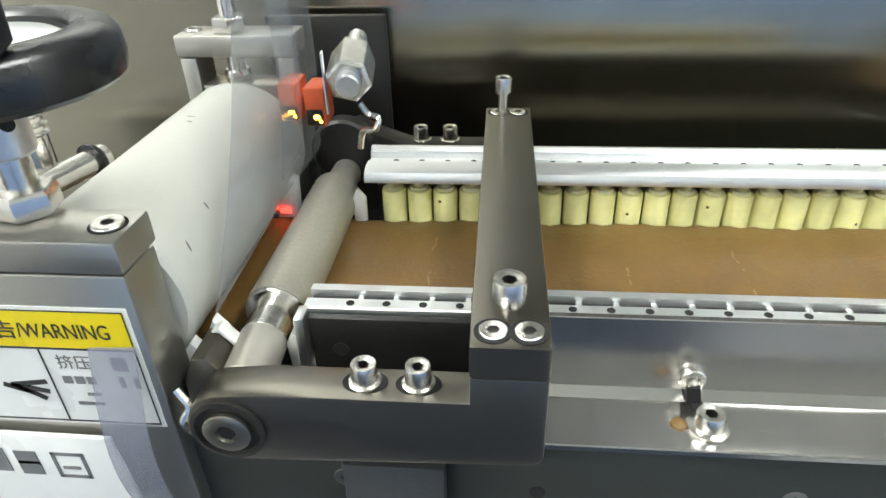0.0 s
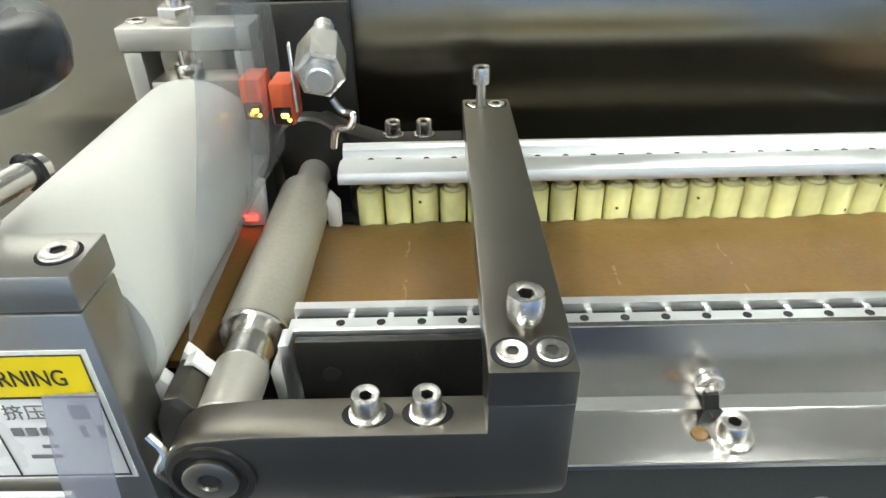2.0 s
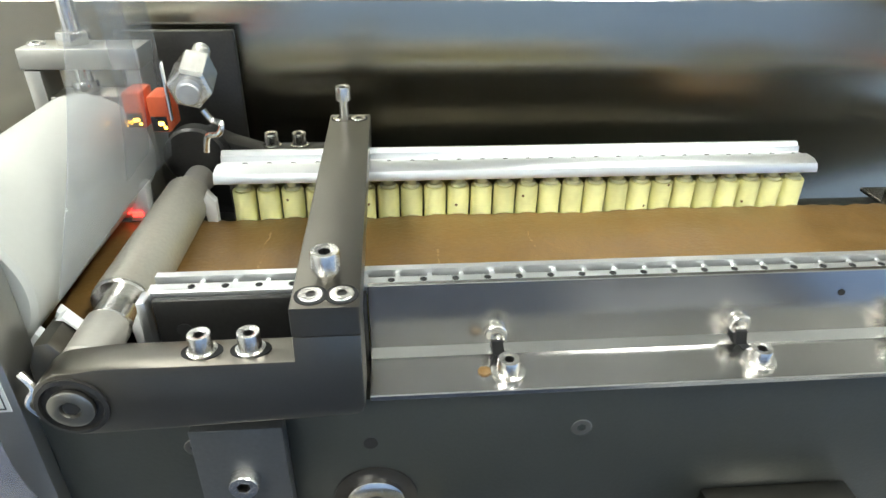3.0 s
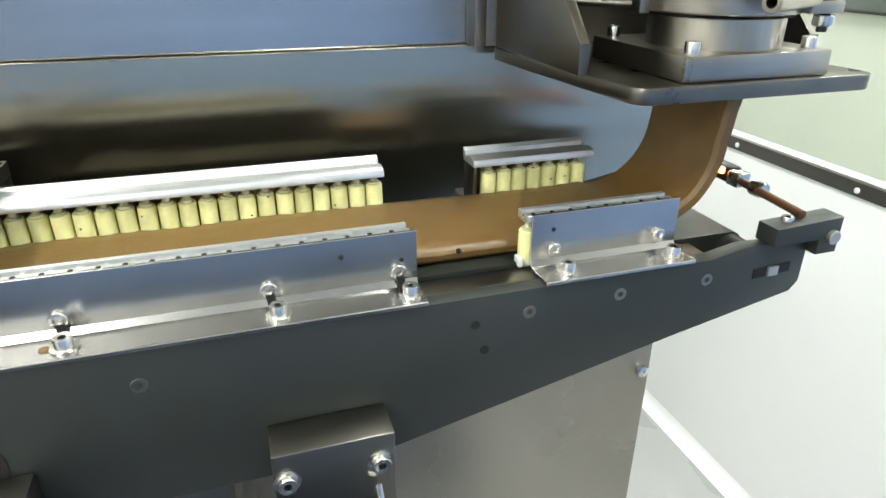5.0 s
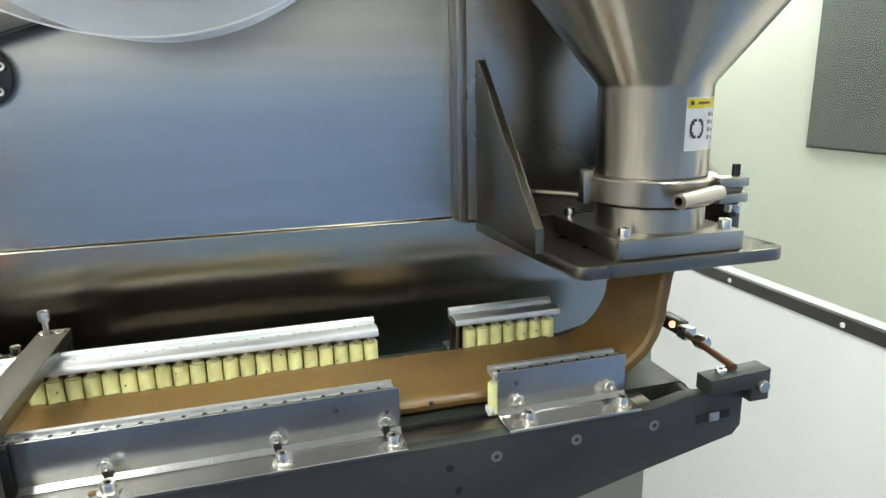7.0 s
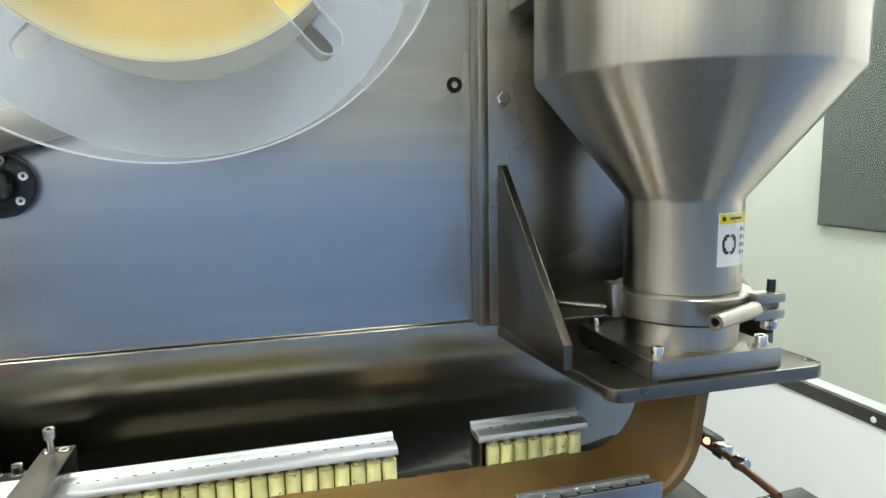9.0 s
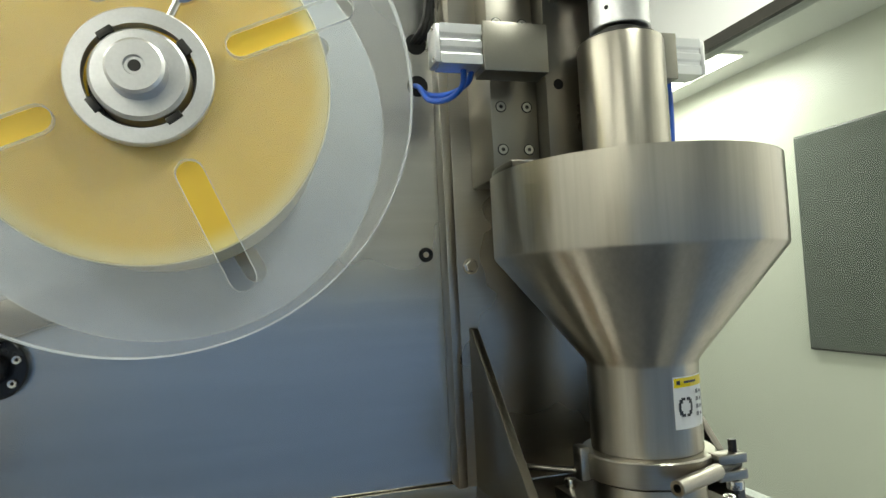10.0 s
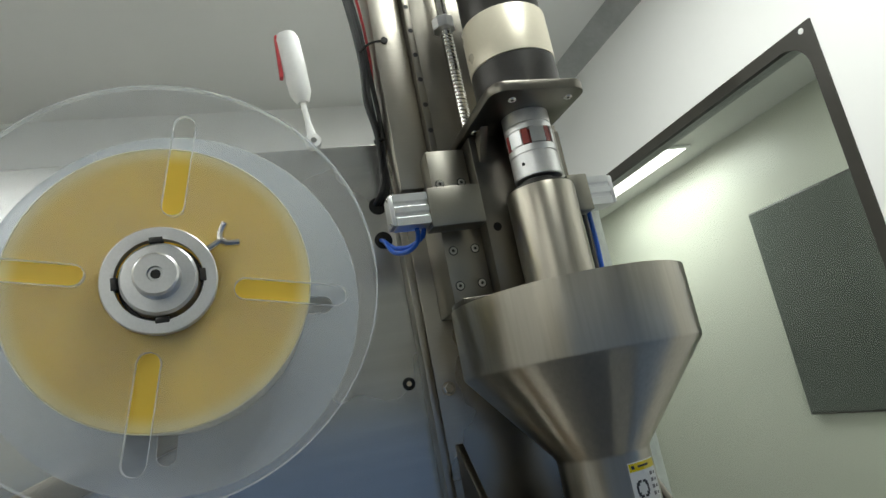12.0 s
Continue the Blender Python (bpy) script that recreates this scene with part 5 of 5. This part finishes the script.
part("gear_housing", lathe(bmesh.new(), [(0.0535, 0), (0.0540, 0.0006), (0.0540, 0.0620), (0.0530, 0.0635)], (CX, CY, 1.8320), (0, 0, 1), 64), CREAM, drive)
part("motor", lathe(bmesh.new(), [(0.0500, 0), (0.0505, 0.002), (0.0505, 0.14), (0.045, 0.15)], (CX, CY, 1.8957), (0, 0, 1), 64), BLACK_OX, drive)
part("rib_plate", prism(bmesh.new(), [(0.4300, 1.7678), (0.3150, 1.7678), (0.3650, 1.7000), (0.4300, 1.7000)], "x", 0.5400, 0.5500, 0.001), BLAST, drive)
part("back_bracket", box(bmesh.new(), 0.6300, 0.6500, 0.335, 0.342, 1.665, 1.767, 0.001), GREY_BLOCK, drive)
for z in (1.712, 1.738):
    screw(drive, (0.641, 0.335, z), 0.0050, 0.0045, (0, -1, 0))

column = thing("lift_column", "upright steel column with a linear rail and ball screw", "column", (0.47, 0.42, 1.55))
part("upright_plate", box(bmesh.new(), 0.4480, 0.4930, 0.4000, 0.4405, 1.7250, 2.35, 0.0012), STEEL, column)
part("rail", box(bmesh.new(), 0.4935, 0.5030, 0.385, 0.4250, 1.760, 2.35, 0.001), BLAST, column)
for i in range(6):
    disc_hole(column, (0.4985, 0.385, 1.80 + 0.038 * i), 0.0034, (0, -1, 0), 0.0003)
part("rear_channel", box(bmesh.new(), 0.5035, 0.66, 0.405, 0.4405, 1.56, 2.35, 0.001), BLAST, column)
sc = part("ball_screw", rod(bmesh.new(), (0.5460, 0.375, 1.7810), (0.5460, 0.375, 2.30), 0.0075, 20), SCREW, column)
for i in range(27):
    part("thread", lathe(bmesh.new(), [(0.0074, 0), (0.0088, 0.0012), (0.0088, 0.0024), (0.0074, 0.0036)], (0.5460, 0.375, 1.7900 + 0.0055 * i), (0.10, 0, 1), 18), SCREW, sc)
part("screw_nut", lathe(bmesh.new(), [(0.0150, 0), (0.0160, 0.001), (0.0160, 0.016), (0.0150, 0.017)], (0.5440, 0.375, 1.944), (0, 0, 1), 8), ALU_MATT, column)
part("slide_plate", box(bmesh.new(), 0.4790, 0.5310, 0.3670, 0.4400, 1.5520, 1.7620, 0.0012), SATIN_MID, column)
for x, z in ((0.490, 1.582), (0.519, 1.582), (0.490, 1.627), (0.519, 1.627), (0.490, 1.716), (0.519, 1.716)):
    part("counterbore", lathe(bmesh.new(), [(0.0060, 0), (0.0060, 0.0004)], (x, 0.3669, z), (0, -1, 0), 24), HOLE, column)
    screw(column, (x, 0.3664, z), 0.0048, 0.0006, (0, -1, 0), GREY_BLOCK)
part("carrier_plate", box(bmesh.new(), 0.5315, 0.66, 0.3425, 0.404, 1.56, 1.767, 0.001), BLAST, column)
disc_hole(column, (0.545, 0.3425, 1.645), 0.0055, (0, -1, 0), 0.0003)


def air_cylinder(x_body0, x_body1, x_end, flip):
    t = thing("air_cylinder", "compact aluminium air cylinder on a steel clamp block", "air cylinder", ((x_body0 + x_end) / 2, 0.33, 1.64), group="air cylinders on the hopper drive")
    part("clamp_block", box(bmesh.new(), x_body0, x_body1, 0.3080, 0.3380, 1.6440, 1.6920, 0.0014), SATIN_MID, t)
    s = 1 if flip else -1
    x0 = x_body1 if flip else x_body0
    pr = [(0.3100, 1.6500), (0.3100, 1.6590), (0.3125, 1.6610), (0.3125, 1.6640), (0.3100, 1.6660), (0.3100, 1.6720), (0.3125, 1.6740), (0.3125, 1.6770), (0.3100, 1.6790), (0.3100, 1.6880), (0.3370, 1.6880), (0.3370, 1.6500)]
    part("profile_body", prism(bmesh.new(), pr, "x", *sorted((x0 + s * 0.0003, x_end - s * 0.006)), 0.0003, 1), ALU, t)
    part("end_cap", box(bmesh.new(), *sorted((x_end - s * 0.006, x_end)), 0.3105, 0.3365, 1.6505, 1.6875, 0.002), ALU_MATT, t)
    for z in (1.6545, 1.6835):
        screw(t, (x_end, 0.3150, z), 0.0026, 0.0010, (s, 0, 0))
    return t


air_cylinder(0.4530, 0.5190, 0.4060, False)
air_cylinder(0.6360, 0.6640, 0.7000, True)

hoses = thing("air_hose", "thin blue air hoses looping from the cabinet to the cylinder", "hose", (0.43, 0.45, 1.65))
part("hose", wire(bmesh.new(), [(0.4240, 0.470, 1.680), (0.4230, 0.440, 1.668), (0.4250, 0.41, 1.645), (0.4340, 0.37, 1.634), (0.4420, 0.345, 1.640), (0.4380, 0.326, 1.652)], 0.0030), BLUE_HOSE, hoses)
part("hose", wire(bmesh.new(), [(0.4300, 0.470, 1.676), (0.4290, 0.440, 1.662), (0.4300, 0.41, 1.650), (0.4370, 0.37, 1.640), (0.4480, 0.345, 1.644), (0.4470, 0.326, 1.656)], 0.0030), BLUE_HOSE, hoses)
hose_b = thing("air_hose", "thin blue air hose behind the bearing tube", "hose", (0.66, 0.33, 1.5))
part("hose", wire(bmesh.new(), [(0.667, 0.330, 1.652), (0.669, 0.333, 1.60), (0.668, 0.338, 1.55), (0.663, 0.350, 1.50)], 0.0032), BLUE_HOSE, hose_b)
part("hose", wire(bmesh.new(), [(0.660, 0.332, 1.652), (0.660, 0.335, 1.60), (0.658, 0.340, 1.55), (0.655, 0.350, 1.50)], 0.0026), BLACK_HOSE, hose_b)
cab = thing("cable_bundle", "black cables tied along the column", "cable", (0.43, 0.45, 1.72))
for i, dx in enumerate((0.0, 0.005, -0.004)):
    part("cable", wire(bmesh.new(), [(0.4270 + dx, 0.470, 1.730), (0.4330 + dx, 0.448, 1.738), (0.4400 + dx * 0.8, 0.446, 1.765), (0.4400 + dx, 0.440 - 0.003 * i, 1.82), (0.4345 + dx * 1.6, 0.430, 1.87), (0.4340 + dx, 0.425, 1.92), (0.4300 + dx, 0.420, 1.98), (0.4200 + dx, 0.415, 2.06)], 0.0034), BLACK_HOSE, cab)
part("cable", wire(bmesh.new(), [(0.4440, 0.437, 1.84), (0.4425, 0.430, 1.89), (0.4435, 0.424, 1.94), (0.4400, 0.418, 2.00), (0.4310, 0.412, 2.07)], 0.0022), RED_CABLE, cab, "thin red cable")
part("cable_tie", lathe(bmesh.new(), [(0.0080, 0), (0.0086, 0.001), (0.0086, 0.003), (0.0080, 0.004)], (0.4405, 0.440, 1.812), (0, 0, 1), 16), BLACK, cab)
part("tie_tail", wire(bmesh.new(), [(0.4300, 0.420, 1.942), (0.4420, 0.4035, 1.945), (0.4600, 0.3985, 1.946)], 0.0016), BLACK, cab)
part("tie_head", lathe(bmesh.new(), [(0.005, 0), (0.005, 0.003)], (0.462, 0.3995, 1.946), (0, -1, 0), 14), HOLE, cab)

lever = thing("clamp_lever", "white and red lever on top of the cabinet edge", "lever", (0.351, 0.455, 1.822))
part("eye", lathe(bmesh.new(), [(0.0100, 0), (0.0110, 0.002), (0.0110, 0.012), (0.0100, 0.014)], (0.3510, 0.448, 1.8260), (0, 1, 0), 28), WHITE_PL, lever)
part("eye_screw", lathe(bmesh.new(), [(0.004, 0), (0.004, 0.0016)], (0.3510, 0.448, 1.8260), (0, -1, 0), 14), SCREW, lever)
part("stem", lathe(bmesh.new(), [(0.0075, 0), (0.0055, 0.014), (0.0040, 0.022), (0.0040, 0.060)], (0.3500, 0.455, 1.8340), (-0.09, 0, 1), 20), WHITE_PL, lever)
part("grip", lathe(bmesh.new(), [(0.0080, 0), (0.0115, 0.006), (0.0150, 0.016), (0.0168, 0.060), (0.0168, 0.100), (0.0140, 0.108), (0.006, 0.110)], (0.3455, 0.455, 1.8860), (-0.09, 0, 1), 28), WHITE_PL, lever)
part("red_flash", box(bmesh.new(), 0.3185, 0.3240, 0.449, 0.461, 1.925, 1.992, 0.002), RED_GRIP, lever)

# ---- film reel ----
REEL = (0.168, 0.25, 1.604)


def slotted_disc(y0, y1, radius, hole, slots, r_in, r_out, half):
    bm = bmesh.new()
    edges = []

    def loop(pts):
        vs = [bm.verts.new((REEL[0] + px, y0, REEL[2] + pz)) for px, pz in pts]
        edges.extend(bm.edges.new((vs[i], vs[(i + 1) % len(vs)])) for i in range(len(vs)))
    loop([(radius * math.cos(2 * math.pi * i / 128), radius * math.sin(2 * math.pi * i / 128)) for i in range(128)])
    loop([(hole * math.cos(2 * math.pi * i / 48), hole * math.sin(2 * math.pi * i / 48)) for i in range(48)])
    for deg in slots:
        c, s = math.cos(radians(deg)), math.sin(radians(deg))
        pts = []
        for i in range(9):
            a = radians(-90 + 180 * i / 8)
            pts.append((r_out - half + half * math.cos(a), half * math.sin(a)))
        for i in range(9):
            a = radians(90 + 180 * i / 8)
            pts.append((r_in + half + half * math.cos(a), half * math.sin(a)))
        loop([(u * c - v * s, u * s + v * c) for u, v in pts])
    bmesh.ops.triangle_fill(bm, edges=edges, use_beauty=True, use_dissolve=False)
    got = bmesh.ops.extrude_face_region(bm, geom=bm.faces[:])
    bmesh.ops.translate(bm, verts=[v for v in got["geom"] if isinstance(v, bmesh.types.BMVert)], vec=(0, y1 - y0, 0))
    return bm


reel = thing("film_reel", "amber film roll between two milky slotted plastic discs", "film reel", REEL)
SL = [137.8 + 90 * i for i in range(4)]
part("front_disc", slotted_disc(0.2490, 0.2550, 0.200, 0.040, SL, 0.064, 0.170, 0.0105), ACRYLIC, reel, "milky clear slotted front disc")
part("back_disc", slotted_disc(0.3580, 0.3640, 0.195, 0.040, [a + 4 for a in SL], 0.064, 0.166, 0.0105), ACRYLIC_BACK, reel, "milky clear slotted back disc")


def disc_edges(y0, y1, radius, slots, r_in, r_out, half):
    """Edges of a disc, its rim and slot walls, coloured paler for their glow."""
    part("disc_rim", tube(bmesh.new(), (REEL[0], y0, REEL[2]), (REEL[0], y1, REEL[2]), radius + 0.0006, radius - 0.0006, 128, 0.0002), EDGE, reel)
    for deg in slots:
        c, s = math.cos(radians(deg)), math.sin(radians(deg))
        lo, hi = [], []
        for grow, dst in ((0.0, lo), (-0.0006, hi)):
            hf = half + grow
            for i in range(9):
                a = radians(-90 + 180 * i / 8)
                dst.append((r_out - half + hf * math.cos(a), hf * math.sin(a)))
            for i in range(9):
                a = radians(90 + 180 * i / 8)
                dst.append((r_in + half + hf * math.cos(a), hf * math.sin(a)))
        bm = bmesh.new()
        def at(q, y):
            return [(REEL[0] + u * c - v * s, y, REEL[2] + u * s + v * c) for u, v in q]
        rings(bm, [at(lo, y0), at(hi, y0), at(hi, y1), at(lo, y1)], False)
        part("slot_edge", bm, EDGE, reel)


disc_edges(0.2488, 0.2552, 0.200, SL, 0.064, 0.170, 0.0105)
disc_edges(0.3578, 0.3642, 0.195, [a + 4 for a in SL], 0.064, 0.166, 0.0105)
# Thin ring whose pale colour paints the glow round the film's rim.
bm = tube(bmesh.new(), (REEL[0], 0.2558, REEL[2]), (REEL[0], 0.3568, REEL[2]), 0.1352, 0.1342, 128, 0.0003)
part("rim_glow_ring", bm, FILM_EDGE, reel, "thin outer film ring, coloured pale for the rim's glow")
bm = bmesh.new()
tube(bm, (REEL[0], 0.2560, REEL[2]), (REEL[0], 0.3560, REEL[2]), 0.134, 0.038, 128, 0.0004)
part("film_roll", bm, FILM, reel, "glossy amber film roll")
# Black tube added to put shade into the gap round the boss.
part("gap_shade_tube", tube(bmesh.new(), (REEL[0], 0.2565, REEL[2]), (REEL[0], 0.3560, REEL[2]), 0.0376, 0.0345, 48, 0.0005), BLACK_OX, reel)
part("hub_ring", tube(bmesh.new(), (REEL[0], 0.2395, REEL[2]), (REEL[0], 0.2486, REEL[2]), 0.0500, 0.0380, 64, 0.0012), ALU_MATT, reel)
part("boss", lathe(bmesh.new(), [(0.0335, 0), (0.0335, 0.150), (0.0310, 0.1535), (0.0200, 0.1540), (0.0195, 0.1680), (0.0175, 0.1700), (0.0070, 0.1700), (0.0062, 0.1680)], (REEL[0], 0.3880, REEL[2]), (0, -1, 0), 56), ALU_MATT, reel)
part("boss_socket", lathe(bmesh.new(), [(0.0042, 0), (0.0036, 0.0006), (0.0018, 0.0006)], (REEL[0], 0.2198, REEL[2]), (0, -1, 0), 24), BLACK_OX, reel)
for i in range(4):
    a = radians(30 + 90 * i)
    bm = box(bmesh.new(), -0.006, 0.006, 0.2385, 0.2490, 0.0345, 0.0400, 0.0008)
    bmesh.ops.rotate(bm, verts=bm.verts[:], cent=(0, 0, 0), matrix=Matrix.Rotation(a, 3, "Y"))
    bmesh.ops.translate(bm, verts=bm.verts[:], vec=(REEL[0], 0, REEL[2]))
    part("spreader_key", bm, BLACK_OX, reel)
wing = part("wing_bolt", rod(bmesh.new(), (REEL[0], 0.2450, REEL[2] + 0.047), (REEL[0], 0.2450, REEL[2] + 0.066), 0.0032, 14), SCREW, reel)
part("wing", wire(bmesh.new(), [(REEL[0], 0.245, REEL[2] + 0.064), (REEL[0] - 0.006, 0.245, REEL[2] + 0.068), (REEL[0] - 0.012, 0.244, REEL[2] + 0.077)], 0.0034), SCREW, wing)
part("wing", wire(bmesh.new(), [(REEL[0], 0.245, REEL[2] + 0.064), (REEL[0] + 0.006, 0.245, REEL[2] + 0.068), (REEL[0] + 0.012, 0.244, REEL[2] + 0.077)], 0.0034), SCREW, wing)

spindle = solid("reel_spindle", rod(bmesh.new(), (REEL[0], 0.3885, REEL[2]), (REEL[0], 0.4655, REEL[2]), 0.025, 32, 0.001), BLACK_OX, "steel spindle carrying the film reel", "spindle")
fl = thing("bearing_flange", "black flanged bearing with bolts on the cabinet door", "bearing", (-0.002, 0.466, 1.387))
part("flange", lathe(bmesh.new(), [(0.0300, 0), (0.0300, 0.008), (0.0285, 0.0095), (0.0150, 0.0100), (0.0150, 0.024), (0.0130, 0.026)], (-0.002, 0.466, 1.387), (0, -1, 0), 40), BLACK, fl)
for i in range(6):
    a = radians(60 * i + 20)
    screw(fl, (-0.002 + 0.0225 * math.cos(a), 0.4565, 1.387 + 0.0225 * math.sin(a)), 0.0042, 0.004, (0, -1, 0))


dancer = thing("dancer_arm", "grey steel swing arm behind the film reel", "swing arm", (-0.002, 0.44, 1.40))
bm = bmesh.new()
prism(bm, [(-0.040, 1.432), (-0.030, 1.400), (0.168, 1.464), (0.202, 1.478), (0.210, 1.490), (0.192, 1.502), (0.100, 1.480)], "y", 0.4250, 0.4380, 0.003)
part("arm", bm, BLAST, dancer)
part("pin", rod(bmesh.new(), (0.170, 0.398, 1.467), (0.170, 0.4250, 1.467), 0.006, 20), SCREW, dancer)
part("small_slot", prism(bmesh.new(), [(0.2610, 1.4408), (0.2700, 1.4458), (0.2700, 1.4482), (0.2610, 1.4432)], "y", 0.4654, 0.4662), HOLE, body)

# ---- what moves ----
def motions():
    walk(reel, [(t, pose(*REEL, 0, 51.2 + 18.2 * (t - 11.5), 0)) for t in (0, 2, 4, 6, 8, 10, 12)])
    walk(white, [(t, pose(RX, 0.29, RZ, 0, 66.0 * (t - 0.5), 0)) for t in range(13)])
    walk(kn, [(t, pose(KX, 0.28, KZ, 0, 12.0 * t, 0)) for t in (0, 4, 8, 12)])
    walk(paste, [(t, pose(0.1 - 0.0026 * (t - 1.0), 0.285, 1.104)) for t in (0, 4, 8, 12)])


motions()
